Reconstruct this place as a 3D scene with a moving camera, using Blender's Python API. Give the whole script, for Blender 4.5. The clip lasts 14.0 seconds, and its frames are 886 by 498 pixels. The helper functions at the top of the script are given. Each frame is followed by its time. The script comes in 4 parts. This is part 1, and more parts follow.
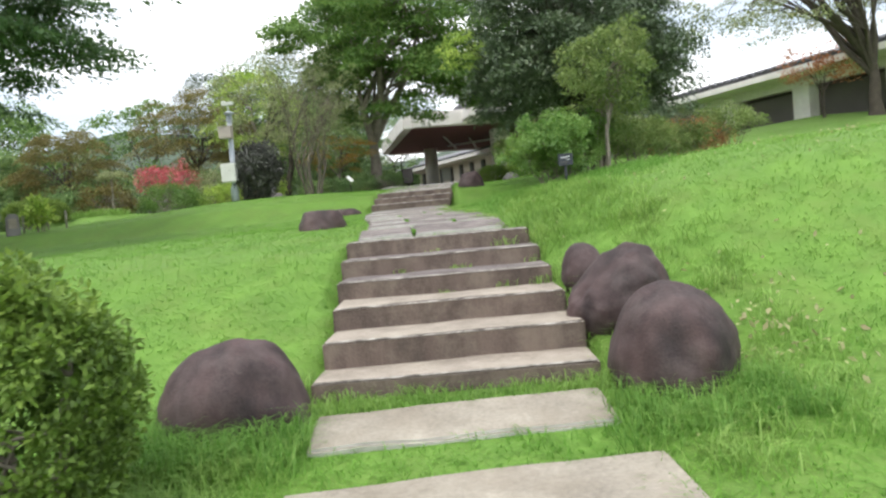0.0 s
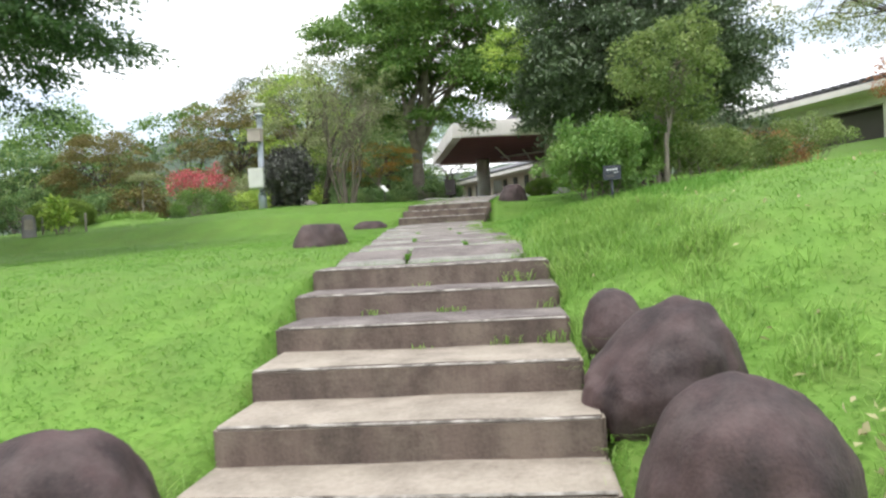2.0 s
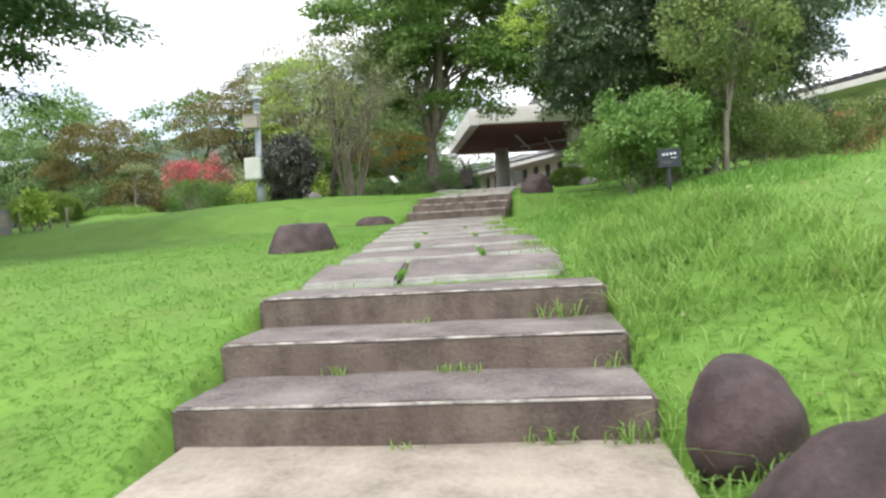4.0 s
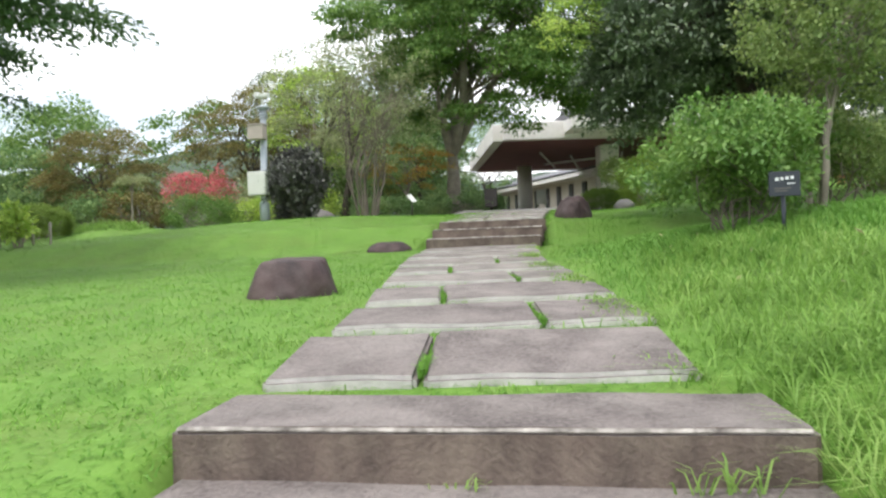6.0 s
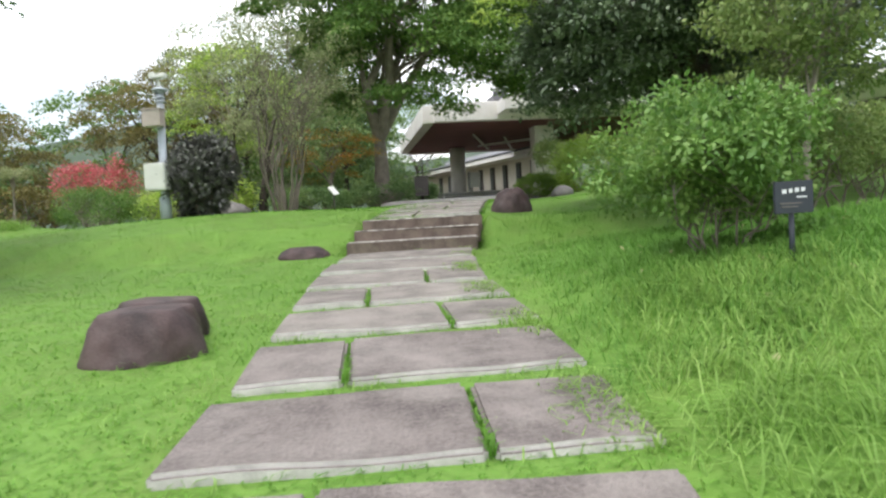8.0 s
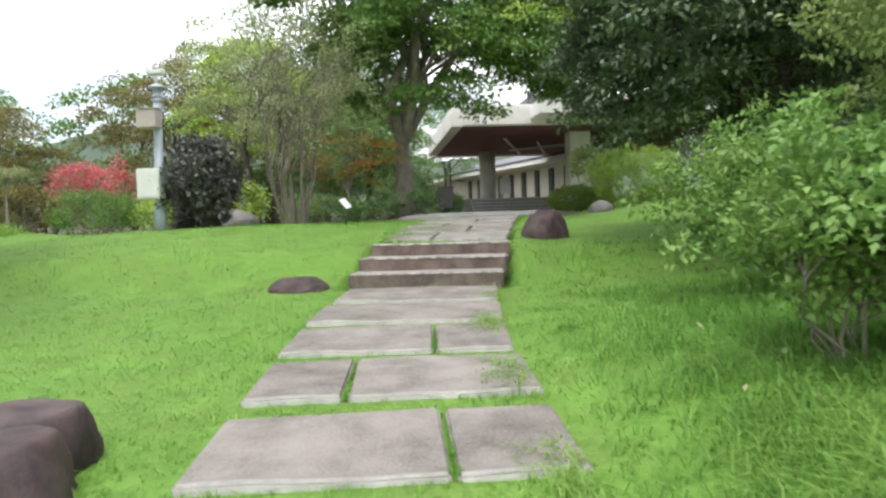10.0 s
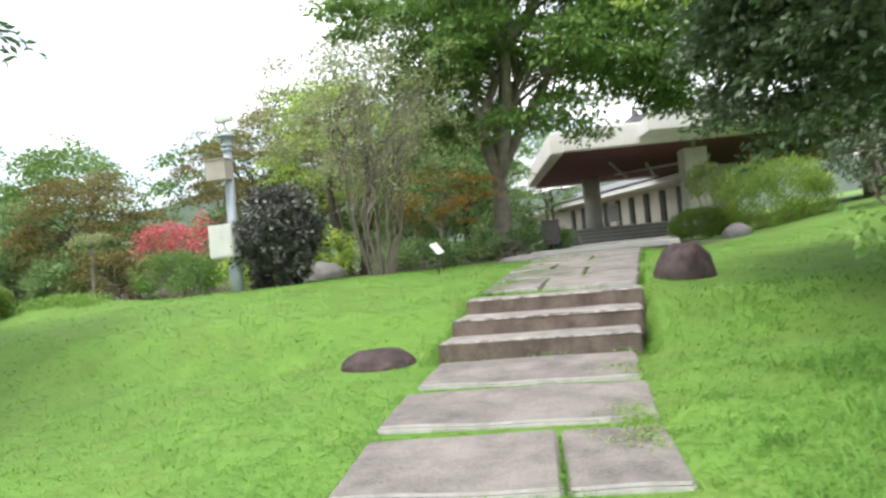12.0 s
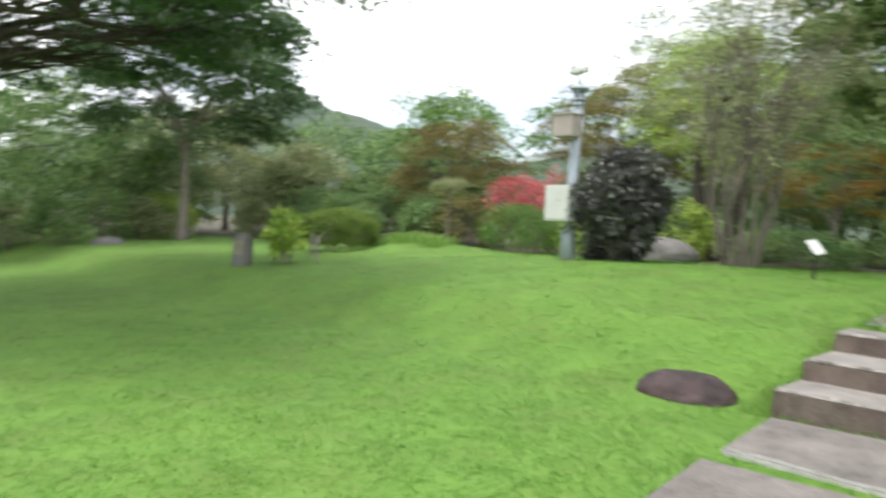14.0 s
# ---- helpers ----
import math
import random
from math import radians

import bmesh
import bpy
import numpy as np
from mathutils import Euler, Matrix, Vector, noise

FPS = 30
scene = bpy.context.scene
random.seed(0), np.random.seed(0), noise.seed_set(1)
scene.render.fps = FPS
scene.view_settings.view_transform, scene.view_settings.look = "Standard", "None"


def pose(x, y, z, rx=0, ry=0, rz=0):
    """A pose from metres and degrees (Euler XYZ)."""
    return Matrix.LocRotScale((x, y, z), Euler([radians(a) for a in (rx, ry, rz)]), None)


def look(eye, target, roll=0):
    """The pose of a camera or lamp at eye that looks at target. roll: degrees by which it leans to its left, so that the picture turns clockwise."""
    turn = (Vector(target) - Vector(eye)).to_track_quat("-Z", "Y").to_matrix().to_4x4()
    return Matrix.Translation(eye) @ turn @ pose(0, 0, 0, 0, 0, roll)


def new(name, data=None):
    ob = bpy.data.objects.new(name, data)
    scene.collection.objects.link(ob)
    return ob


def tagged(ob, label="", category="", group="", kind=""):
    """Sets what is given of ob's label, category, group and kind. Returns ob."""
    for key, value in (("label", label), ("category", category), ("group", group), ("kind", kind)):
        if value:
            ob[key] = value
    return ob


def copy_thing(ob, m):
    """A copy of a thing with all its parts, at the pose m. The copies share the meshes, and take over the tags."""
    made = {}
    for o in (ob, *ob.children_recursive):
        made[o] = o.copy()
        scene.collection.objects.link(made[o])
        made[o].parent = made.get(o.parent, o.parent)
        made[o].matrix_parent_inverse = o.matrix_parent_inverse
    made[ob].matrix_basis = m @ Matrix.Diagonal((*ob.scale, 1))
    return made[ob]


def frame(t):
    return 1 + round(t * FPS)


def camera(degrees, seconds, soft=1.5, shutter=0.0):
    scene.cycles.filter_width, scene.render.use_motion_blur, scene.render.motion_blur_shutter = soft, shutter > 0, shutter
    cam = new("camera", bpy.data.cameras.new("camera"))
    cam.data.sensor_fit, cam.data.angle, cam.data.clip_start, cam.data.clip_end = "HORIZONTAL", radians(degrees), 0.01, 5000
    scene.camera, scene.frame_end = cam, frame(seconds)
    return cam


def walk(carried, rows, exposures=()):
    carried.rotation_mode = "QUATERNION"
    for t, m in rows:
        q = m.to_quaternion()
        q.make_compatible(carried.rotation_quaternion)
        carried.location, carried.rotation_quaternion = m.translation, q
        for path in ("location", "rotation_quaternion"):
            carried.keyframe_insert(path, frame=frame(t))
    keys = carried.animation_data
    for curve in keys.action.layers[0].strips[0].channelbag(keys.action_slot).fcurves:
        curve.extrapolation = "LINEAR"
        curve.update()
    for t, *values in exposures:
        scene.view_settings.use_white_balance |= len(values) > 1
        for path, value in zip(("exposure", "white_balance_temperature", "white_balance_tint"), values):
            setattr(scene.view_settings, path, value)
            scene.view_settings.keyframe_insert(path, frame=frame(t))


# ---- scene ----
cam = camera(65.1, 14.0, 2.4, 0.4)
PATH = [
    (0, (0.176, -7.545, 0.157), (0.143, -5.547, 0.074), -5.2),
    (0.5, (0.292, -7.112, 0.183), (0.26, -5.114, 0.104), -5.6),
    (1, (0.523, -6.65, 0.216), (0.358, -4.657, 0.17), -1.8),
    (1.5, (0.634, -6.223, 0.212), (0.416, -4.235, 0.173), -2.6),
    (2, (0.697, -5.75, 0.233), (0.5, -3.76, 0.195), -3.2),
    (2.2, (0.745, -5.581, 0.272), (0.449, -3.603, 0.254), -2.4),
    (4.3, (0.562, -3.541, 0.355), (0.318, -1.557, 0.291), -3.5),
    (4.5, (0.543, -3.318, 0.347), (0.264, -1.338, 0.337), -4.6),
    (5, (0.482, -2.873, 0.394), (0.063, -0.917, 0.397), -2.7),
    (5.5, (0.323, -2.411, 0.413), (-0.094, -0.457, 0.499), -5.4),
    (6, (0.237, -2.103, 0.564), (-0.056, -0.125, 0.552), -2.1),
    (6.5, (0.266, -1.734, 0.624), (-0.056, 0.239, 0.559), -3.4),
    (7, (0.27, -1.385, 0.737), (-0.045, 0.588, 0.638), -3.6),
    (7.5, (0.18, -1.003, 0.86), (0.009, 0.989, 0.82), -4.7),
    (7.7, (0.191, -0.871, 0.879), (0.059, 1.123, 0.805), -4.2),
    (9.8, (0.27, 0.837, 1.28), (0.133, 2.831, 1.186), 0.1),
    (10, (0.252, 0.988, 1.304), (0.06, 2.977, 1.223), -1.7),
    (10.5, (0.156, 1.492, 1.336), (-0.053, 3.481, 1.341), -1.7),
    (11, (0.171, 1.978, 1.383), (-0.071, 3.963, 1.42), -1.9),
    (11.5, (0.084, 2.451, 1.391), (-0.319, 4.409, 1.445), -1.9),
    (12, (-0.005, 2.868, 1.469), (-0.482, 4.81, 1.505), -5.4),
    (12.5, (-0.028, 3.281, 1.507), (-0.843, 5.105, 1.431), -3.4),
    (13, (-0.109, 3.619, 1.536), (-1.076, 5.366, 1.416), 0.8),
    (13.5, (-0.054, 3.928, 1.609), (-1.083, 5.642, 1.523), -0.2),
    (14, (-0.096, 4.293, 1.657), (-1.484, 5.732, 1.598), 3.3),
]
walk(cam, [(t, look(eye, target, roll)) for t, eye, target, roll in PATH],
     exposures=((0.0, 0.85), (2.2, 0.95), (4.5, 1.0), (7.5, 0.9), (10.0, 1.06), (11.0, 1.15), (12.5, 1.2), (14.0, 0.97)))

# ---- world, sun ----
SUN_EL, SUN_AZ = radians(68), radians(-142)
world = bpy.data.worlds.new("sky")
scene.world = world
world.use_nodes = True
wn, wl = world.node_tree.nodes, world.node_tree.links
wn.clear()
w_out = wn.new("ShaderNodeOutputWorld")
w_bg = wn.new("ShaderNodeBackground")
w_sky = wn.new("ShaderNodeTexSky")
w_sky.sky_type = "NISHITA"
w_sky.sun_disc = False
w_sky.sun_elevation, w_sky.sun_rotation = SUN_EL, SUN_AZ
w_co = wn.new("ShaderNodeTexCoord")
w_map = wn.new("ShaderNodeMapping")
w_map.inputs["Scale"].default_value = (1.0, 1.0, 2.6)
w_map.inputs["Location"].default_value = (3.1, 1.7, 0.4)
w_noise = wn.new("ShaderNodeTexNoise")
w_noise.inputs["Scale"].default_value = 2.3
w_noise.inputs["Detail"].default_value = 6
w_noise.inputs["Roughness"].default_value = 0.55
w_ramp = wn.new("ShaderNodeValToRGB")
w_ramp.color_ramp.elements[0].position, w_ramp.color_ramp.elements[0].color = 0.42, (0.3, 0.3, 0.3, 1)
w_ramp.color_ramp.elements[1].position, w_ramp.color_ramp.elements[1].color = 0.56, (1, 1, 1, 1)
w_mix = wn.new("ShaderNodeMix")
w_mix.data_type = "RGBA"
w_mix.inputs[7].default_value = (13.0, 13.2, 13.6, 1)
wl.new(w_co.outputs["Generated"], w_map.inputs["Vector"])
wl.new(w_map.outputs["Vector"], w_noise.inputs["Vector"])
wl.new(w_noise.outputs["Fac"], w_ramp.inputs["Fac"])
wl.new(w_ramp.outputs["Color"], w_mix.inputs[0])
wl.new(w_sky.outputs["Color"], w_mix.inputs[6])
wl.new(w_mix.outputs[2], w_bg.inputs["Color"])
w_bg.inputs["Strength"].default_value = 0.095
wl.new(w_bg.outputs["Background"], w_out.inputs["Surface"])

sun_data = bpy.data.lights.new("sun", "SUN")
sun_data.energy, sun_data.angle, sun_data.color = 1.5, radians(24), (1.0, 0.96, 0.9)
sun = new("sun", sun_data)
sun.rotation_euler = Vector((math.sin(SUN_AZ) * math.cos(SUN_EL), math.cos(SUN_AZ) * math.cos(SUN_EL), math.sin(SUN_EL))).to_track_quat("Z", "Y").to_euler()


# ---- materials ----
def surface(name, dark, light, scale=6.0, rough=0.85, bump=0.3, fine=60.0, stain=None, stain_amount=0.5, metal=0.0, pieces=False, streak=1.0, grain_share=0.45, contrast=1.0):
    """A two-scale surface: broad blotches, fine grain, and a third stain colour."""
    m = bpy.data.materials.new(name)
    m.use_nodes = True
    n, k = m.node_tree.nodes, m.node_tree.links
    b = n["Principled BSDF"]
    b.inputs["Roughness"].default_value, b.inputs["Metallic"].default_value = rough, metal
    co = n.new("ShaderNodeNewGeometry")
    broad, grain = n.new("ShaderNodeTexNoise"), n.new("ShaderNodeTexNoise")
    broad.inputs["Scale"].default_value, broad.inputs["Detail"].default_value = scale, 8
    grain.inputs["Scale"].default_value, grain.inputs["Detail"].default_value = fine, 4
    drawn = n.new("ShaderNodeMapping")
    drawn.inputs["Scale"].default_value = (1, 1, streak)
    k.new(co.outputs["Position"], drawn.inputs["Vector"])
    k.new(drawn.outputs["Vector"], broad.inputs["Vector"])
    k.new(co.outputs["Position"], grain.inputs["Vector"])
    add = n.new("ShaderNodeMath")
    add.operation = "MULTIPLY_ADD"
    add.inputs[1].default_value = grain_share
    k.new(grain.outputs["Fac"], add.inputs[0])
    sub = n.new("ShaderNodeMath")
    sub.operation = "MULTIPLY_ADD"
    sub.inputs[1].default_value, sub.inputs[2].default_value = 1.3 * contrast, -0.65 * contrast + 0.5 - grain_share * 0.5
    k.new(broad.outputs["Fac"], sub.inputs[0])
    k.new(sub.outputs[0], add.inputs[2])
    fac = add.outputs[0]
    if pieces:
        info = n.new("ShaderNodeObjectInfo")
        vary = n.new("ShaderNodeMath")
        vary.operation = "MULTIPLY_ADD"
        vary.inputs[1].default_value = 0.3
        k.new(info.outputs["Random"], vary.inputs[0])
        k.new(fac, vary.inputs[2])
        fac = vary.outputs[0]
    mix = n.new("ShaderNodeMix")
    mix.data_type = "RGBA"
    mix.inputs[6].default_value, mix.inputs[7].default_value = (*dark, 1), (*light, 1)
    k.new(fac, mix.inputs[0])
    colour = mix.outputs[2]
    if stain:
        spots = n.new("ShaderNodeTexNoise")
        spots.inputs["Scale"].default_value, spots.inputs["Detail"].default_value = scale * 0.6, 7
        spots.inputs["Roughness"].default_value = 0.7
        k.new(co.outputs["Position"], spots.inputs["Vector"])
        ramp = n.new("ShaderNodeValToRGB")
        ramp.color_ramp.elements[0].position, ramp.color_ramp.elements[1].position = 0.46, 0.62
        ramp.color_ramp.elements[1].color = (stain_amount,) * 3 + (1,)
        k.new(spots.outputs["Fac"], ramp.inputs["Fac"])
        over = n.new("ShaderNodeMix")
        over.data_type = "RGBA"
        over.inputs[7].default_value = (*stain, 1)
        k.new(ramp.outputs["Color"], over.inputs[0])
        k.new(colour, over.inputs[6])
        colour = over.outputs[2]
    k.new(colour, b.inputs["Base Color"])
    if bump:
        bp = n.new("ShaderNodeBump")
        bp.inputs["Strength"].default_value, bp.inputs["Distance"].default_value = bump, 0.02
        k.new(add.outputs[0], bp.inputs["Height"])
        k.new(bp.outputs["Normal"], b.inputs["Normal"])
    return m


def leafy(name, *colours, rough=0.55, glow=0.35, gloss=0.3):
    """Leaves: a colour for each leaf between the given ones, let through from behind."""
    m = bpy.data.materials.new(name)
    m.use_nodes = True
    n, k = m.node_tree.nodes, m.node_tree.links
    b, out = n["Principled BSDF"], n["Material Output"]
    b.inputs["Roughness"].default_value, b.inputs["Specular IOR Level"].default_value = rough, gloss
    geo = n.new("ShaderNodeNewGeometry")
    clump = n.new("ShaderNodeTexNoise")
    clump.inputs["Scale"].default_value = 1.4
    k.new(geo.outputs["Position"], clump.inputs["Vector"])
    mixf = n.new("ShaderNodeMath")
    mixf.operation = "MULTIPLY_ADD"
    mixf.inputs[1].default_value = 0.55
    k.new(geo.outputs["Random Per Island"], mixf.inputs[0])
    half = n.new("ShaderNodeMath")
    half.operation = "MULTIPLY_ADD"
    half.inputs[1].default_value, half.inputs[2].default_value = 1.1, -0.33
    k.new(clump.outputs["Fac"], half.inputs[0])
    k.new(half.outputs[0], mixf.inputs[2])
    ramp = n.new("ShaderNodeValToRGB")
    ramp.color_ramp.elements[0].color = (*colours[0], 1)
    ramp.color_ramp.elements[1].color = (*colours[-1], 1)
    for i, c in enumerate(colours[1:-1]):
        e = ramp.color_ramp.elements.new((i + 1) / (len(colours) - 1))
        e.color = (*c, 1)
    k.new(mixf.outputs[0], ramp.inputs["Fac"])
    k.new(ramp.outputs["Color"], b.inputs["Base Color"])
    tr = n.new("ShaderNodeBsdfTranslucent")
    k.new(ramp.outputs["Color"], tr.inputs["Color"])
    mx = n.new("ShaderNodeMixShader")
    mx.inputs[0].default_value = glow
    k.new(b.outputs[0], mx.inputs[1])
    k.new(tr.outputs[0], mx.inputs[2])
    k.new(mx.outputs[0], out.inputs["Surface"])
    return m


M_STONE = surface("weathered_slab", (0.055, 0.044, 0.042), (0.19, 0.163, 0.153), 3.5, 0.9, 0.7, 55, (0.30, 0.27, 0.25), 0.42, pieces=True, grain_share=1.7, contrast=1.5)
M_PALESLAB = surface("pale_weathered_slab", (0.072, 0.063, 0.057), (0.225, 0.200, 0.183), 3.5, 0.9, 0.6, 55, (0.30, 0.275, 0.245), 0.42, pieces=True, grain_share=1.3, contrast=1.4)
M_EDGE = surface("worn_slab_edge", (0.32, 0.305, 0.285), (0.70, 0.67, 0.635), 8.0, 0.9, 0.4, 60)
# Risers darker than treads: stains, and the weaker light on upright faces painted in.
M_STEP = surface("weathered_shaded_step", (0.040, 0.029, 0.025), (0.150, 0.112, 0.092), 5.0, 0.9, 0.5, 50, (0.25, 0.205, 0.16), 0.4, pieces=True, streak=0.22, grain_share=0.8, contrast=1.8)
M_TREAD = surface("pale_skylit_tread", (0.165, 0.14, 0.112), (0.335, 0.292, 0.242), 4.0, 0.9, 0.6, 32, (0.36, 0.32, 0.26), 0.45, pieces=True, grain_share=0.9, contrast=1.5)
M_NOSE = surface("worn_step_arris", (0.09, 0.078, 0.068), (0.40, 0.37, 0.335), 9.0, 0.9, 0.3, 45, contrast=2.6, grain_share=0.8)
M_ROCK = surface("brown_rock", (0.014, 0.007, 0.0075), (0.066, 0.038, 0.037), 4.5, 0.72, 0.28, 60, (0.13, 0.10, 0.095), 0.35, grain_share=0.9, contrast=2.3, streak=0.35)
M_GREYROCK = surface("grey_rock", (0.10, 0.092, 0.088), (0.27, 0.255, 0.245), 4.0, 0.85, 0.5, 45)
M_PALE = surface("pale_paving", (0.17, 0.15, 0.12), (0.37, 0.335, 0.275), 3.0, 0.9, 0.5, 35, (0.19, 0.16, 0.12), 0.45, grain_share=0.9, contrast=1.4)
M_CONC = surface("off_white_concrete", (0.76, 0.73, 0.70), (0.88, 0.85, 0.82), 1.2, 0.85, 0.1, 30, (0.50, 0.46, 0.43), 0.3)
M_WALL = surface("beige_wall", (0.529, 0.471, 0.402), (0.690, 0.632, 0.552), 0.9, 0.9, 0.1, 25)
M_GREYTREAD = surface("grey_skylit_tread", (0.11, 0.098, 0.090), (0.25, 0.228, 0.21), 4.0, 0.9, 0.5, 40, (0.40, 0.37, 0.33), 0.4, pieces=True, grain_share=0.9, contrast=1.4)
M_WALK = surface("pale_concrete_walk", (0.40, 0.38, 0.35), (0.58, 0.56, 0.53), 1.6, 0.9, 0.3, 30, (0.33, 0.31, 0.28), 0.35)
M_SOFFIT = surface("dark_red_brown_boards", (0.12, 0.040, 0.042), (0.19, 0.066, 0.064), 1.5, 0.8, 0.1, 30)
M_TILE = surface("dark_grey_tiles", (0.07, 0.07, 0.08), (0.15, 0.15, 0.16), 3, 0.6, 0.2, 30)
M_GREYSTEP = surface("grey_porch_stone", (0.36, 0.35, 0.35), (0.55, 0.54, 0.54), 2, 0.85, 0.15, 40)
M_DARK = surface("dark_opening", (0.015, 0.014, 0.014), (0.04, 0.036, 0.035), 1.5, 0.4, 0.0, 20)
M_SHUTTER = surface("grey_brown_panel", (0.09, 0.08, 0.075), (0.15, 0.135, 0.125), 1.0, 0.6, 0.05, 30)
M_BARK = surface("grey_bark", (0.131, 0.109, 0.087), (0.348, 0.304, 0.254), 5, 0.95, 0.8, 35)
M_TWIG = surface("grey_brown_twigs", (0.10, 0.085, 0.065), (0.24, 0.205, 0.165), 5, 0.95, 0.5, 35)
M_DARKBARK = surface("dark_bark", (0.035, 0.028, 0.022), (0.11, 0.09, 0.07), 5, 0.95, 0.8, 35)
M_GALV = surface("pale_blue_grey_steel", (0.34, 0.38, 0.43), (0.48, 0.52, 0.57), 3, 0.45, 0.05, 40, (0.30, 0.30, 0.30), 0.3, metal=0.2)
M_WHITE = surface("white_painted_steel", (0.62, 0.62, 0.60), (0.78, 0.78, 0.75), 2, 0.45, 0.02, 30, (0.5, 0.48, 0.43), 0.3)
M_BIRDBOX = surface("pinkish_grey_box", (0.38, 0.32, 0.29), (0.52, 0.45, 0.41), 4, 0.7, 0.05, 40)
M_BROWN = surface("dark_brown_metal", (0.03, 0.022, 0.02), (0.06, 0.045, 0.042), 4, 0.55, 0.05, 40)
M_SIGN = surface("navy_sign_board", (0.018, 0.022, 0.032), (0.03, 0.036, 0.05), 5, 0.5, 0.03, 60)
M_LETTER = surface("pale_lettering", (0.55, 0.56, 0.58), (0.7, 0.71, 0.73), 20, 0.6, 0.0, 60)
M_STAKE = surface("grey_wooden_stake", (0.2, 0.18, 0.15), (0.36, 0.33, 0.28), 10, 0.9, 0.3, 60)

L_LAWN = leafy("lawn_blades", (0.078, 0.195, 0.026), (0.142, 0.310, 0.046), (0.225, 0.425, 0.074), glow=0.45, gloss=0.2)
L_TALL = leafy("tall_grass_blades", (0.118, 0.233, 0.043), (0.225, 0.382, 0.085), (0.369, 0.517, 0.156), glow=0.45, gloss=0.25)
L_ZELK = leafy("mid_green_leaves", (0.062, 0.135, 0.034), (0.140, 0.250, 0.060), (0.270, 0.390, 0.105))
L_OLIVE = leafy("dull_olive_leaves", (0.162, 0.211, 0.091), (0.299, 0.348, 0.164), (0.488, 0.465, 0.268))
L_YELLOW = leafy("yellow_green_leaves", (0.195, 0.321, 0.062), (0.388, 0.538, 0.109), (0.648, 0.732, 0.187))
L_DARK = leafy("dark_evergreen_leaves", (0.044, 0.072, 0.038), (0.092, 0.138, 0.070), (0.20, 0.255, 0.14), rough=0.4, glow=0.15, gloss=0.6)
L_SHRUB = leafy("bright_shrub_leaves", (0.065, 0.158, 0.030), (0.150, 0.280, 0.058), (0.300, 0.425, 0.118), gloss=0.5)
L_GREYSHRUB = leafy("dusty_shrub_leaves", (0.098, 0.168, 0.050), (0.212, 0.289, 0.090), (0.359, 0.412, 0.163))
L_BUSH = leafy("clipped_bush_leaves", (0.059, 0.105, 0.021), (0.150, 0.245, 0.045), (0.283, 0.405, 0.076), gloss=0.4)
L_BROWN = leafy("bronze_maple_leaves", (0.085, 0.085, 0.030), (0.190, 0.165, 0.055), (0.340, 0.290, 0.095))
L_ORANGE = leafy("turning_orange_leaves", (0.195, 0.210, 0.040), (0.360, 0.252, 0.055), (0.675, 0.252, 0.080))
L_RED = leafy("pink_red_blossom", (0.450, 0.090, 0.110), (0.620, 0.150, 0.170), (0.720, 0.260, 0.270))
L_PURPLE = leafy("dark_purple_grey_leaves", (0.036, 0.039, 0.036), (0.088, 0.088, 0.079), (0.240, 0.262, 0.210), rough=0.42, glow=0.1, gloss=0.6)
L_FEATHER = leafy("feathery_light_leaves", (0.20, 0.31, 0.055), (0.37, 0.52, 0.11), (0.55, 0.66, 0.19), glow=0.45)
L_BALL = leafy("clipped_ball_leaves", (0.117, 0.169, 0.039), (0.195, 0.286, 0.058), (0.286, 0.403, 0.091))
L_RUST = leafy("rusty_dry_leaves", (0.318, 0.131, 0.066), (0.544, 0.240, 0.131), (0.680, 0.368, 0.195))
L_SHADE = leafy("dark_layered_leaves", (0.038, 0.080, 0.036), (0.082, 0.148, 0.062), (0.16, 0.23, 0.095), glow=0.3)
# Darker than L_TALL: shade under the bank shrubs is put into the blade colour.
L_BANK = leafy("deep_green_shade_blades", (0.085, 0.20, 0.036), (0.155, 0.32, 0.06), (0.26, 0.44, 0.115), glow=0.45, gloss=0.25)
L_DEEP = leafy("deep_green_leaves", (0.082, 0.165, 0.063), (0.185, 0.301, 0.108), (0.378, 0.466, 0.171))


# ---- the lie of the land ----
ROAD_Y = (-30, -9, -7.5, -4, -2.9, -2.3, 0, 1.5, 2.6, 3.7, 6.2, 7.3, 9.3, 9.6, 10.7, 13, 15, 20, 33, 60, 120)
ROAD_Z = (-2.4, -1.5, -1.4, -1.2, -1.06, -0.86, -0.09, 0.085, 0.14, 0.205, 0.285, 0.345, 0.47, 0.52, 0.93, 1.15, 1.28, 1.45, 1.6, 2.2, 2.6)
MID_Y = (-5, 0, 1.6, 2.65, 3.75, 6.2, 7.35, 9.5, 10.7, 13, 16, 20, 33)
MID_X = (0.1, 0.0, -0.08, -0.2, -0.34, -0.68, -0.76, -0.79, -0.73, -0.62, -0.45, -0.2, 0.9)


def smooth(v, a, b):
    s = np.clip((np.asarray(v, float) - a) / (b - a), 0, 1)
    return s * s * (3 - 2 * s)


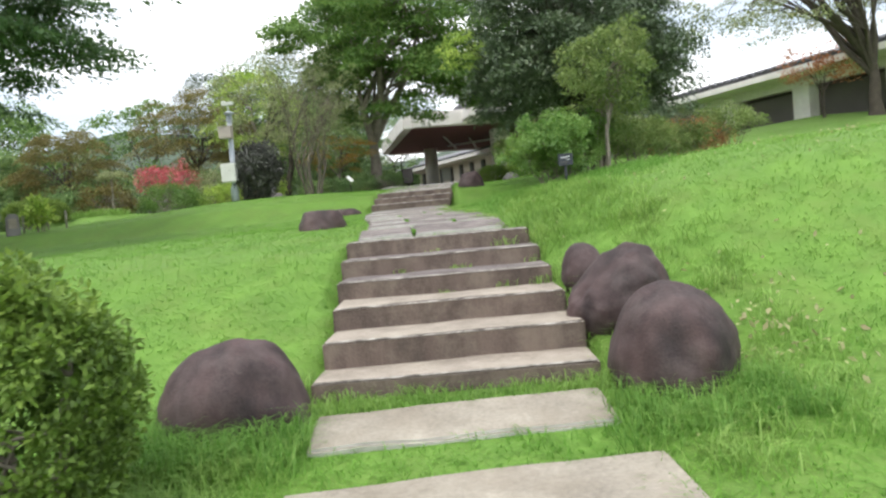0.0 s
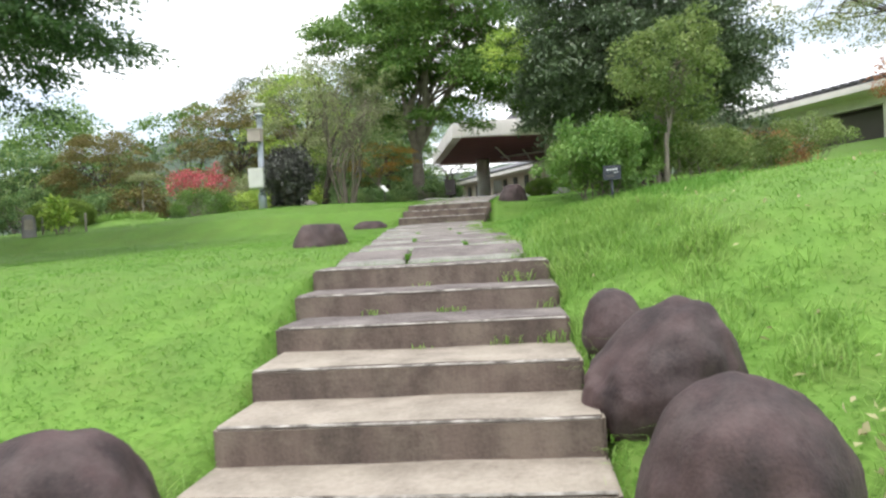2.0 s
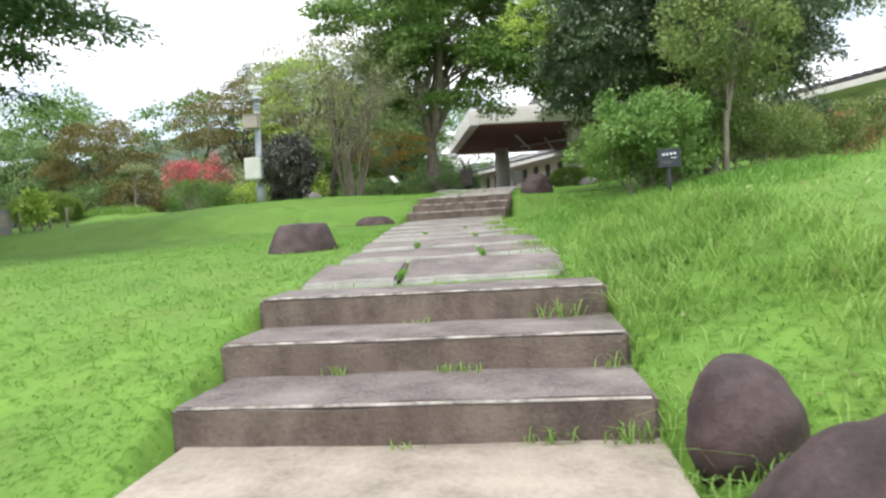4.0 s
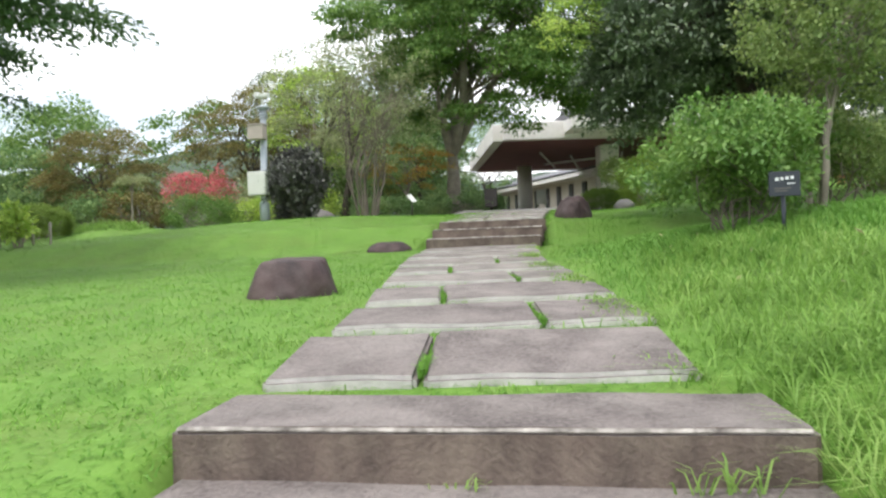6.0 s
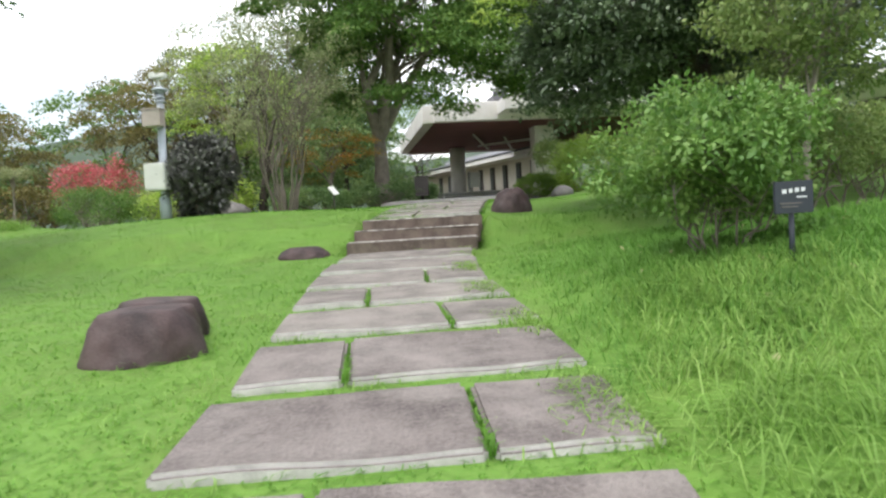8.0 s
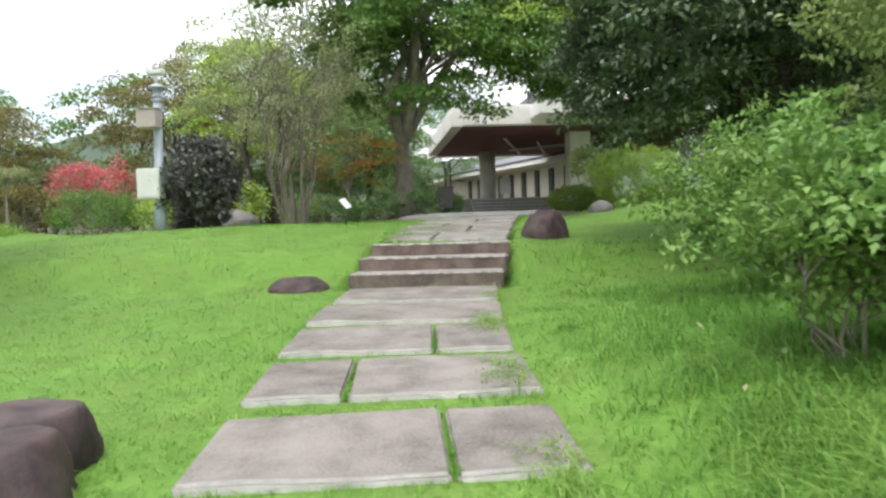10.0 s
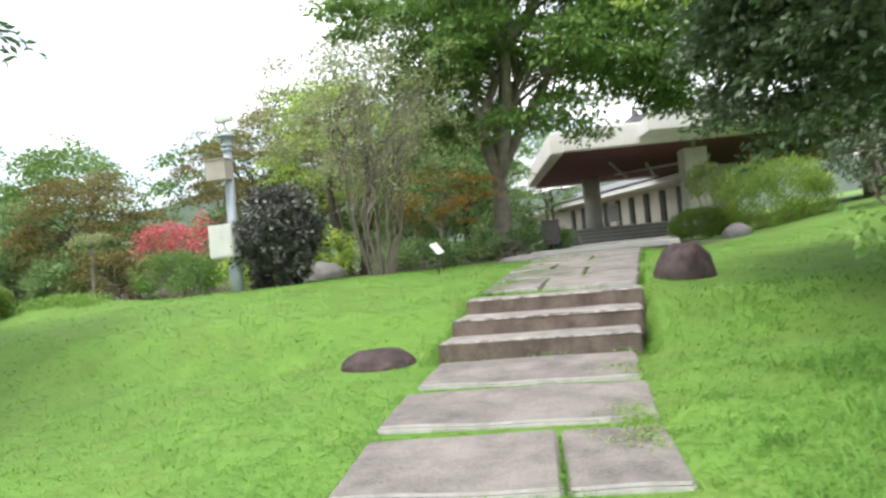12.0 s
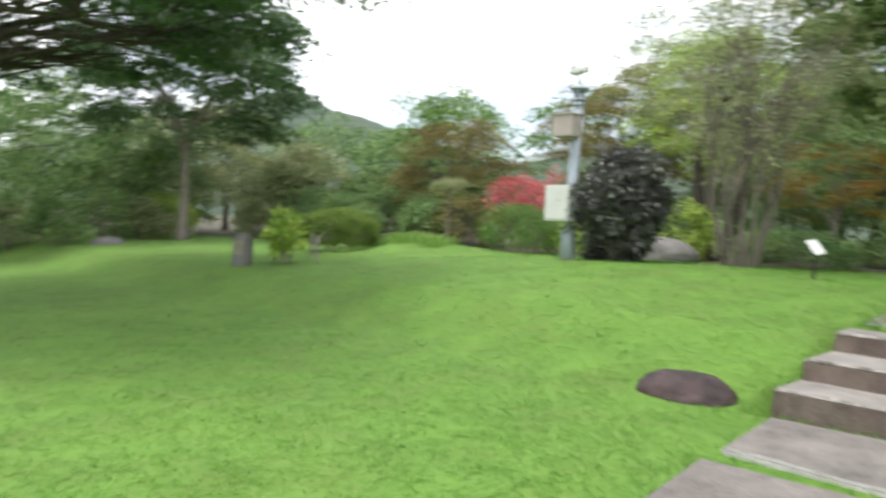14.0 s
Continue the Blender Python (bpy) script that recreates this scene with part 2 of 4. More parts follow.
def ground(x, y):
    """Height of the ground, for numbers or arrays."""
    x, y = np.asarray(x, float), np.asarray(y, float)
    z = np.interp(y, ROAD_Y, ROAD_Z)
    mid = np.interp(y, MID_Y, MID_X)
    d = np.maximum(0, x - mid - 1.0)
    bank = (0.12 + 0.38 * smooth(y, -3.5, 0.5)) * (1 - 1.15 * smooth(y, 3.5, 11.5))
    z = z + bank * (1 - np.exp(-d / 1.3)) + (0.055 + 0.06 * smooth(y, 12, 22)) * np.minimum(d, 14) * smooth(d, 0, 4)
    e = np.maximum(0, mid - 1.0 - x)
    z = z - 0.018 * np.minimum(e, 25) * smooth(e, 0, 4)
    z = z + 0.2 * np.exp(-(((x + 6.0) / 3.0) ** 2 + ((y - 13.2) / 2.5) ** 2))
    z = z + 0.26 * np.exp(-(((x + 11.5) / 1.7) ** 2 + ((y - 15.3) / 1.1) ** 2))
    z = z + 0.012 * np.sin(x * 1.3 + 0.5 * y) * np.sin(y * 0.9 - 0.4 * x) * smooth(np.abs(x - mid), 1.1, 3)
    return z


def gz(x, y):
    return float(ground(x, y))


def spans(a, b, step):
    return np.arange(a, b, step)


# ---- mesh helpers ----
def mesh_of(name, verts, faces, material, smooth_shade=False):
    """A mesh from arrays of vertices and of equal-sided faces."""
    verts, faces = np.asarray(verts, np.float32), np.asarray(faces, np.int32)
    me = bpy.data.meshes.new(name)
    count, side = faces.shape
    me.vertices.add(len(verts))
    me.vertices.foreach_set("co", verts.ravel())
    me.loops.add(count * side)
    me.loops.foreach_set("vertex_index", faces.ravel())
    me.polygons.add(count)
    me.polygons.foreach_set("loop_start", np.arange(0, count * side, side, dtype=np.int32))
    if smooth_shade:
        me.polygons.foreach_set("use_smooth", np.ones(count, bool))
    me.update(calc_edges=True)
    me.materials.append(material)
    return me


def part(name, bm, material, parent=None, label=""):
    """Links a bmesh as one mesh object under a thing or a part."""
    me = bpy.data.meshes.new(name)
    bm.normal_update()
    bm.to_mesh(me)
    bm.free()
    me.materials.append(material)
    ob = new(name, me)
    ob.parent = parent
    if label:
        tagged(ob, label)
    return ob


def holder(name, x, y, z, label, category, group="", kind=""):
    ob = new(name)
    ob.location = (x, y, z)
    return tagged(ob, label, category, group, kind)


def block(sx, sy, sz, centre=(0, 0, 0), bevel=0.01, rz=0.0, wobble=0.0, cuts=0):
    """A bevelled box; wobble makes the edges uneven."""
    bm = bmesh.new()
    bmesh.ops.create_cube(bm, size=1)
    bmesh.ops.scale(bm, vec=(sx, sy, sz), verts=bm.verts)
    if cuts:
        long_edges = [e for e in bm.edges if abs((e.verts[0].co - e.verts[1].co).x) > sx * 0.9]
        bmesh.ops.subdivide_edges(bm, edges=long_edges, cuts=cuts, use_grid_fill=True)
    if bevel:
        bmesh.ops.bevel(bm, geom=[e for e in bm.edges if e.is_manifold and e.calc_face_angle(0) > 0.5], offset=bevel, segments=2, affect="EDGES")
    if wobble:
        for v in bm.verts:
            p = v.co * 2.3 + Vector(centre) * 3
            v.co += wobble * noise.noise_vector(p)
    bmesh.ops.rotate(bm, verts=bm.verts, cent=(0, 0, 0), matrix=Matrix.Rotation(rz, 3, "Z"))
    bmesh.ops.translate(bm, verts=bm.verts, vec=centre)
    return bm


def rod(points, radii, sides=8):
    """A tapered tube along points, as a bmesh."""
    bm = bmesh.new()
    v, f = tube(points, radii, sides)
    vs = [bm.verts.new(p) for p in v]
    for q in f:
        bm.faces.new([vs[i] for i in q])
    for ring in (range(sides), range(len(v) - sides, len(v))):
        bm.faces.new([vs[i] for i in ring])
    bmesh.ops.recalc_face_normals(bm, faces=bm.faces)
    for g in bm.faces:
        g.smooth = len(g.verts) == 4
    return bm


def tube(points, radii, sides=6):
    """Vertices and quads of a tapered tube along points."""
    pts = [Vector(p) for p in points]
    verts, faces = [], []
    a = None
    for i, p in enumerate(pts):
        d = (pts[min(i + 1, len(pts) - 1)] - pts[max(i - 1, 0)]).normalized()
        a = d.orthogonal().normalized() if a is None else (a - d * a.dot(d)).normalized()
        b = d.cross(a)
        for s in range(sides):
            w = 2 * math.pi * s / sides
            verts.append(p + radii[i] * (math.cos(w) * a + math.sin(w) * b))
        if i:
            o = (i - 1) * sides
            for s in range(sides):
                t = (s + 1) % sides
                faces.append((o + s, o + t, o + sides + t, o + sides + s))
    return verts, faces


def leaves_at(rng, centres, per, spread, size, material, name, droop=0.2, narrow=0.5, flat=0.6, pad=0.0, loose=0.55):
    """A mesh of small folded leaves in clumps round the centres; pad: how far a clump bends down like an umbrella."""
    centres = np.asarray(centres, float)
    spread = np.broadcast_to(np.asarray(spread, float), (len(centres),))
    away = centres - centres.mean(0)
    away[:, 2] = 0
    away /= np.maximum(np.linalg.norm(away, axis=1, keepdims=True), 1e-6)
    c = np.repeat(centres, per, axis=0)
    sp = np.repeat(spread, per)[:, None]
    n = len(c)
    off = rng.normal(0, 1, (n, 3))
    off *= (rng.random((n, 1)) ** 0.4) / np.maximum(np.linalg.norm(off, axis=1, keepdims=True), 1e-6)
    if pad:
        ray = np.round(np.arctan2(off[:, 1], off[:, 0]) * 2.2 + np.repeat(rng.uniform(0, 6, len(centres)), per)) / 2.2
        turn = ray - np.repeat(rng.uniform(0, 6, len(centres)), per) + rng.normal(0, 0.1, n)
        flatr = np.linalg.norm(off[:, :2], axis=1)
        off[:, 0], off[:, 1] = np.cos(turn) * flatr, np.sin(turn) * flatr
    p = c + off * sp * np.array((1, 1, flat))
    if pad:
        r2 = (off[:, 0] ** 2 + off[:, 1] ** 2)
        p[:, 2] -= pad * sp[:, 0] * (r2 + 0.5 * (off * np.repeat(away, per, axis=0)).sum(1))
    d = off * np.array((1, 1, 1 - 0.6 * (pad > 0))) + rng.normal(0, 0.7 - 0.25 * (pad > 0), (n, 3)) - np.array((0, 0, droop))
    d /= np.linalg.norm(d, axis=1, keepdims=True)
    up = rng.normal(0, loose, (n, 3)) + np.array((0, 0, 1.0))
    side = np.cross(d, up)
    side /= np.maximum(np.linalg.norm(side, axis=1, keepdims=True), 1e-6)
    nor = np.cross(side, d)
    s = size * rng.uniform(0.6, 1.3, (n, 1))
    tip = p + d * s
    left = p + d * s * 0.45 + side * s * narrow * 0.5 + nor * s * 0.1
    right = p + d * s * 0.45 - side * s * narrow * 0.5 + nor * s * 0.1
    v = np.stack((p, right, tip, left), axis=1).reshape(-1, 3)
    f = np.arange(4 * n).reshape(-1, 4)
    return mesh_of(name, v, f, material)


def crown_points(rng, centre, radii, count, shell=0.55, lumps=0.35, low=-1.0, gaps=-0.28):
    """Clump centres spread unevenly in an ellipsoid, more near its skin, with lumps and gaps."""
    out = []
    centre, radii = np.asarray(centre, float), np.asarray(radii, float)
    seed = rng.uniform(-50, 50, 3)
    while len(out) < count:
        d = rng.normal(0, 1, 3)
        d /= np.linalg.norm(d)
        if d[2] < low:
            continue
        r = (shell + (1 - shell) * rng.random() ** 0.5) * (1 + lumps * noise.noise(Vector(d * 1.8 + seed)))
        if noise.noise(Vector(d * 3.1 * r + seed * 0.7)) < gaps:
            continue
        out.append(centre + d * radii * r)
    return np.array(out)


def wood(trunk, limbs):
    """One mesh of tapered tubes: (points, radii, sides) each."""
    vs, fs = [], []
    for pts, rad, sides in [trunk] + limbs if trunk else limbs:
        v, f = tube(pts, rad, sides)
        o = len(vs)
        vs += v
        fs += [tuple(i + o for i in q) for q in f]
    return vs, fs


def bent(rng, a, b, n=5, sag=0.08, rise=0.12):
    """A crooked line from a to b."""
    a, b = np.asarray(a, float), np.asarray(b, float)
    length = np.linalg.norm(b - a)
    pts = []
    for i in range(n):
        t = i / (n - 1)
        k = math.sin(math.pi * t)
        pts.append(a + (b - a) * t + k * length * (rng.normal(0, sag, 3) + np.array((0, 0, rise))))
    return pts


def tree(name, x, y, height, crown, radii, label, leaf, bark=None, trunk_r=0.25, fork=0.35, limbs=9, clumps=90, per=90,
         spread=0.8, size=0.16, seed=1, category="tree", flat=0.6, stems=1, base_spread=0.0, lean=(0, 0), group="", z=None, narrow=0.5, shell=0.55, low=-1.0, droop=0.2, twigs=True, lumps=0.35, pad=0.0, gaps=-0.28, leaders=0, loose=0.55):
    """A tree or tall shrub: stems that fork into limbs and twigs, and a crown of leaf clumps. crown: centre from the base."""
    rng = np.random.default_rng(seed)
    base = np.array((x, y, gz(x, y) if z is None else z))
    thing = holder(name, *base, label, category, group)
    bark = bark or M_BARK
    centre = np.array(crown, float)
    pts = crown_points(rng, centre, radii, clumps, shell, lumps, low, gaps)
    lines = []
    main = crown_points(rng, centre, np.asarray(radii) * 0.62, limbs, 0.5, 0.2)
    tops = []
    for s in range(stems):
        w = 2 * math.pi * s / stems + rng.uniform(0, 0.8)
        foot = np.array((math.cos(w) * base_spread, math.sin(w) * base_spread, -0.08))
        top = np.array((lean[0] + foot[0] * 2.5, lean[1] + foot[1] * 2.5, height * fork))
        line = bent(rng, foot, top, 6, 0.02 if stems > 1 else 0.007, 0.0)
        r = trunk_r * rng.uniform(0.75, 1.0) if stems > 1 else trunk_r
        lines.append((line, [r * (1.35 if i == 0 else 1.08 - 0.09 * i) for i in range(6)], 9))
        tops.append((line, r))
    for s in range(leaders):
        line, r = tops[s % stems]
        w = 2 * math.pi * s / leaders + 0.4
        goal = centre + np.asarray(radii) * np.array((0.42 * math.cos(w), 0.42 * math.sin(w), rng.uniform(0.45, 0.75)))
        rise = bent(rng, line[5], goal, 6, 0.035, 0.03)
        lr = r * rng.uniform(0.5, 0.66)
        lines.append((rise, [lr * (1 - 0.15 * k) for k in range(6)], 8))
        tops.append((rise, lr))
    if leaders:
        tops = tops[stems:]
    for i, m in enumerate(main):
        line, r = tops[i % len(tops)]
        start = np.array(line[int(rng.integers(1, 5))] if leaders else line[5 if rng.random() < 0.6 else 4])
        lr = r * rng.uniform(0.3, 0.5)
        lb = bent(rng, start, m, 6, 0.05, 0.1)
        lines.append((lb, [lr * (1 - 0.14 * k) for k in range(6)], 6))
        near = np.argsort(np.linalg.norm(pts - m, axis=1))[: max(3, clumps // limbs)]
        for q in near if twigs else near[:3]:
            k = int(rng.integers(2, 6))
            lines.append((bent(rng, lb[k], pts[q], 4, 0.06, 0.06), [lr * 0.3, lr * 0.22, lr * 0.15, lr * 0.08], 4))
    v, f = wood(None, lines)
    trunk = new("trunk", mesh_of("trunk", v, f, bark, True))
    trunk.parent = thing
    top = new("crown", leaves_at(rng, pts, per, spread * rng.uniform(0.6, 1.25, len(pts)), size, leaf, "crown", droop, narrow, flat, pad, loose))
    top.parent = thing
    return thing


def shrub(name, x, y, radii, label, leaf, seed=1, clumps=60, per=80, spread=0.22, size=0.06, category="shrub", group="", shell=0.75, lift=None, lumps=0.15, stems=5, bark=None, low=-0.7, z=None, narrow=0.5, flat=0.8, droop=0.0, stem_r=0.028, crook=0.05):
    """A shrub that is leafy down to near the ground."""
    rng = np.random.default_rng(seed)
    base = np.array((x, y, gz(x, y) if z is None else z))
    thing = holder(name, *base, label, category, group)
    centre = np.array((0, 0, radii[2] * 0.95 if lift is None else lift))
    pts = crown_points(rng, centre, radii, clumps, shell, lumps, low)
    for i in range(stems):
        lines = []
        w = 2 * math.pi * i / stems + rng.uniform(0, 1)
        foot = np.array((0.12 * math.cos(w), 0.12 * math.sin(w), -0.05)) * min(1.5, radii[0] + 0.4)
        tip = centre + np.array((math.cos(w) * radii[0], math.sin(w) * radii[1], rng.uniform(-0.1, 0.6) * radii[2])) * 0.75
        lb = bent(rng, foot, tip, 6, crook, 0.02)
        r = stem_r * (radii[2] + 0.3)
        lines.append((lb, [r * (1 - 0.15 * k) for k in range(6)], 6))
        for q in rng.choice(len(pts), min(6, len(pts)), replace=False):
            k = int(rng.integers(1, 5))
            if np.linalg.norm(pts[q] - lb[k]) < max(radii) * 1.1:
                lines.append((bent(rng, lb[k], pts[q], 4, 0.06, 0.03), [r * 0.45, r * 0.35, r * 0.25, r * 0.12], 5))
        v, f = wood(None, lines)
        stem = new("stem", mesh_of("stem", v, f, bark or M_BARK, True))
        stem.parent = thing
    top = new("foliage", leaves_at(rng, pts, per, spread * rng.uniform(0.6, 1.2, len(pts)), size, leaf, "foliage", droop, narrow, flat))
    top.parent = thing
    return thing


def rock(name, x, y, z, radii, label, material, seed=1, rough=0.12, flat_top=None, turn=0.0, category="rock", group="", power=2.0, tilt=0.0):
    """A boulder sunk into the ground."""
    rng = random.Random(seed)
    o = Vector((rng.uniform(-30, 30), rng.uniform(-30, 30), rng.uniform(-30, 30)))
    bm = bmesh.new()
    bmesh.ops.create_icosphere(bm, subdivisions=5, radius=1)
    for v in bm.verts:
        d = v.co.normalized()
        k = (abs(d.x) ** power + abs(d.y) ** power + abs(d.z) ** power) ** (-1 / power)
        k *= 1 + rough * noise.noise(d * 1.3 + o) + rough * 0.4 * noise.noise(d * 3.7 + o) + rough * 0.1 * noise.noise(d * 14 + o)
        p = d * k
        if flat_top is not None:
            p.x, p.y = p.x * (1 - 0.22 * max(p.z, -0.2)), p.y * (1 - 0.22 * max(p.z, -0.2))
            if p.z > flat_top:
                p.z = flat_top + (p.z - flat_top) * 0.15
        v.co = Vector((p.x * radii[0], p.y * radii[1], p.z * radii[2] + tilt * p.x * max(p.z, 0)))
    for f in bm.faces:
        f.smooth = True
    ob = part(name, bm, material)
    ob.matrix_basis = pose(x, y, z, 0, 0, turn)
    return tagged(ob, label, category, group)


# ---- ground ----
FLIGHT_Y = (-2.766, -2.32, -1.76, -1.165, -0.575, 0.0)
FLIGHT_Z = (-0.895, -0.69, -0.505, -0.335, -0.17, 0.0)
FLIGHT_L = (-0.91, -0.89, -0.90, -0.94, -0.98, -1.0)
FLIGHT_R = (1.12, 1.11, 1.07, 1.05, 1.035, 1.0)
xs = np.concatenate((-np.geomspace(600, 26, 26), spans(-25, -6, 0.5), spans(-6, 6, 0.12), spans(6, 25, 0.5), np.geomspace(25, 600, 26)))
ys = np.concatenate((-np.geomspace(300, 10.5, 18), spans(-10, 14, 0.12), spans(14, 40, 0.5), np.geomspace(40, 900, 26)))
gx, gy = np.meshgrid(xs, ys)
gzz = ground(gx, gy)
mid_all = np.interp(gy, MID_Y, MID_X)
on_stair = ((gy > -2.75) & (gy < 0.5)) | ((gy > 9.4) & (gy < 11.2))
edge_l = np.where(gy < 3, np.interp(gy, FLIGHT_Y, FLIGHT_L), mid_all - 1.0)
edge_r = np.where(gy < 3, np.interp(gy, FLIGHT_Y, FLIGHT_R), mid_all + 1.0)
gzz = gzz - 0.25 * on_stair * (gx > edge_l - 0.03) * (gx < edge_r + 0.03)
nx, ny = len(xs), len(ys)
idx = np.arange(nx * ny).reshape(ny, nx)
quads = np.stack((idx[:-1, :-1], idx[:-1, 1:], idx[1:, 1:], idx[1:, :-1]), -1).reshape(-1, 4)
M_GROUND = surface("lawn_soil", (0.078, 0.165, 0.022), (0.138, 0.265, 0.036), 2.2, 0.95, 0.6, 50, (0.11, 0.14, 0.03), 0.35)
gn, gk = M_GROUND.node_tree.nodes, M_GROUND.node_tree.links
g_pos, g_sep, g_edge = gn.new("ShaderNodeNewGeometry"), gn.new("ShaderNodeSeparateXYZ"), gn.new("ShaderNodeTexNoise")
g_edge.inputs["Scale"].default_value = 0.7
gk.new(g_pos.outputs["Position"], g_sep.inputs[0])
gk.new(g_pos.outputs["Position"], g_edge.inputs["Vector"])
g_far = gn.new("ShaderNodeMath")
g_far.operation = "MULTIPLY_ADD"
g_far.inputs[1].default_value = 4.0
gk.new(g_edge.outputs["Fac"], g_far.inputs[0])
gk.new(g_sep.outputs["Y"], g_far.inputs[2])
g_step = gn.new("ShaderNodeMapRange")
g_step.inputs[1].default_value, g_step.inputs[2].default_value = 18.2, 19.2
gk.new(g_far.outputs[0], g_step.inputs[0])
g_mix = gn.new("ShaderNodeMix")
g_mix.data_type = "RGBA"
g_mix.inputs[7].default_value = (0.06, 0.055, 0.028, 1)
g_old = gn["Principled BSDF"].inputs["Base Color"].links[0].from_socket
g_bed, g_both = gn.new("ShaderNodeMapRange"), gn.new("ShaderNodeMath")
g_bed.inputs[1].default_value, g_bed.inputs[2].default_value = 1.6, 2.2
g_bed.inputs[3].default_value, g_bed.inputs[4].default_value = 1.0, 0.0
g_both.operation = "MULTIPLY"
gk.new(g_sep.outputs["X"], g_bed.inputs[0])
gk.new(g_step.outputs[0], g_both.inputs[0])
gk.new(g_bed.outputs[0], g_both.inputs[1])
gk.new(g_both.outputs[0], g_mix.inputs[0])
gk.new(g_old, g_mix.inputs[6])
gk.new(g_mix.outputs[2], gn["Principled BSDF"].inputs["Base Color"])
land = new("ground", mesh_of("ground", np.stack((gx, gy, gzz), -1).reshape(-1, 3), quads, M_GROUND, True))
tagged(land, "sloping green lawn ground with patchy turf", "lawn", kind="structure")

# ---- first flight of steps ----
def worn_edge(ob, rise=0.0, tread=None):
    """The front arris, worn paler; with rise, also a paler skylit colour on top."""
    ob.data.materials.append(M_EDGE)
    ob.data.materials.append(tread or M_STONE)
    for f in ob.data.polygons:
        # Treads get the paler colour, mostly for the sky light that risers lack.
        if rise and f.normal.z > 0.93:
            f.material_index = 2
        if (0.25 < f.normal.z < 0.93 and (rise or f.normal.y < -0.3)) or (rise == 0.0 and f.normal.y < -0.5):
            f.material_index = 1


def flight(name, y, z, left, right, last, riser, label, tread, lip_h):
    st = holder(name, (left[0] + right[0]) / 2, y[0], z[0] - riser, label, "steps", kind="structure")
    for i in range(len(y)):
        back = (y[i + 1] + 0.06) if i + 1 < len(y) else y[i] + last
        drop = z[i] - (z[i - 1] if i else z[0] - riser) + 0.12
        sx, sy = right[i] - left[i], back - y[i]
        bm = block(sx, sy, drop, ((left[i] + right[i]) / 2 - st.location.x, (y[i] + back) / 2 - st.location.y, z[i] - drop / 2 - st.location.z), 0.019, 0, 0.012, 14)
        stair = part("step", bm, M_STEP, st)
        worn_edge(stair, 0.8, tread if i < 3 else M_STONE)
        lip = block(sx - 0.05, 0.006, lip_h, (0, 0, 0), 0.002, 0, 0.004, 14)
        bmesh.ops.rotate(lip, verts=lip.verts, cent=(0, 0, 0), matrix=Matrix.Rotation(radians(-45), 3, "X"))
        bmesh.ops.translate(lip, verts=lip.verts, vec=((left[i] + right[i]) / 2 - st.location.x, y[i] + 0.007 - st.location.y, z[i] - 0.007 - st.location.z))
        part("nosing", lip, M_NOSE, stair, "pale worn front edge")
    return st


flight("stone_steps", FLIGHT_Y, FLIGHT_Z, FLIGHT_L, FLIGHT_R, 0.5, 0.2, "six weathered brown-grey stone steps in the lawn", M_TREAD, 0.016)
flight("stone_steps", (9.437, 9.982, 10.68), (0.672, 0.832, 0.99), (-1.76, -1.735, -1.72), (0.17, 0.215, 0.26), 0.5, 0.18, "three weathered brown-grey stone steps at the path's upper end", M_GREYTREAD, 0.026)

# ---- paving slabs ----
JOINTS = []
slab_path = holder("slab_path", -0.3, 0.6, 0.0, "path of weathered grey stone slabs with grass joints", "path", kind="structure")


def slab(x, y, depth, width, turn, joint=None, z=None, slope=None, stone=None):
    """A row of the path: front edge at y, at most one joint at that share of its width."""
    yc = y + depth / 2
    top = gz(x, yc) + 0.045 if z is None else z
    tilt = math.atan2(gz(x, yc + 0.5) - gz(x, yc - 0.5), 1.0) if slope is None else slope
    if joint is not None:
        JOINTS.append((x, yc, top, depth, (joint - 0.5) * width, radians(turn)))
    pieces = [(0, 1)] if joint is None else [(0, joint - 0.006), (joint + 0.006, 1)]
    for a, b in pieces:
        w = (b - a) * width
        bm = block(w, depth, 0.13, ((a + b - 1) / 2 * width, 0, -0.065), 0.018, 0, 0.014, 10)
        ob = part("slab", bm, stone or M_STONE, slab_path)
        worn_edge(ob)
        ob.matrix_basis = Matrix.Translation(-slab_path.location) @ Matrix.Translation((x, yc, top)) @ Matrix.Rotation(radians(turn), 4, "Z") @ Matrix.Rotation(tilt, 4, "X")


slab(0.22, -4.75, 0.75, 2.0, 5, stone=M_PALE)
slab(0.13, -3.55, 0.5, 1.85, 3, stone=M_PALE)
slab(-0.08, 0.66, 0.76, 1.78, 4, 0.37)
slab(-0.1, 1.62, 0.80, 1.76, 7, 0.65)
slab(-0.21, 2.66, 0.84, 1.74, 9, 0.31)
slab(-0.35, 3.78, 0.90, 1.76, 9, 0.66, stone=M_PALESLAB)
slab(-0.52, 5.0, 0.95, 1.8, 8, 0.34, stone=M_PALESLAB)
slab(-0.68, 6.2, 0.92, 1.82, 6, 0.66, stone=M_PALESLAB)
slab(-0.77, 7.34, 0.88, 1.85, 3, stone=M_PALESLAB)
slab(-0.8, 8.42, 0.85, 1.8, 1, stone=M_PALESLAB)
for i, (yy, dd, jj) in enumerate(((11.3, 0.8, 0.4), (12.25, 0.8, 0.63), (13.2, 0.85, 0.35), (14.2, 0.85, 0.6), (15.2, 0.85, 0.4), (16.2, 0.9, None))):
    slab(float(np.interp(yy, MID_Y, MID_X)), yy, dd, 1.9, -4, jj, stone=M_PALESLAB)
bm = block(3.0, 15.5, 0.12, (0, 0, 0), 0.02)
walkway = part("pavement", bm, M_WALK)
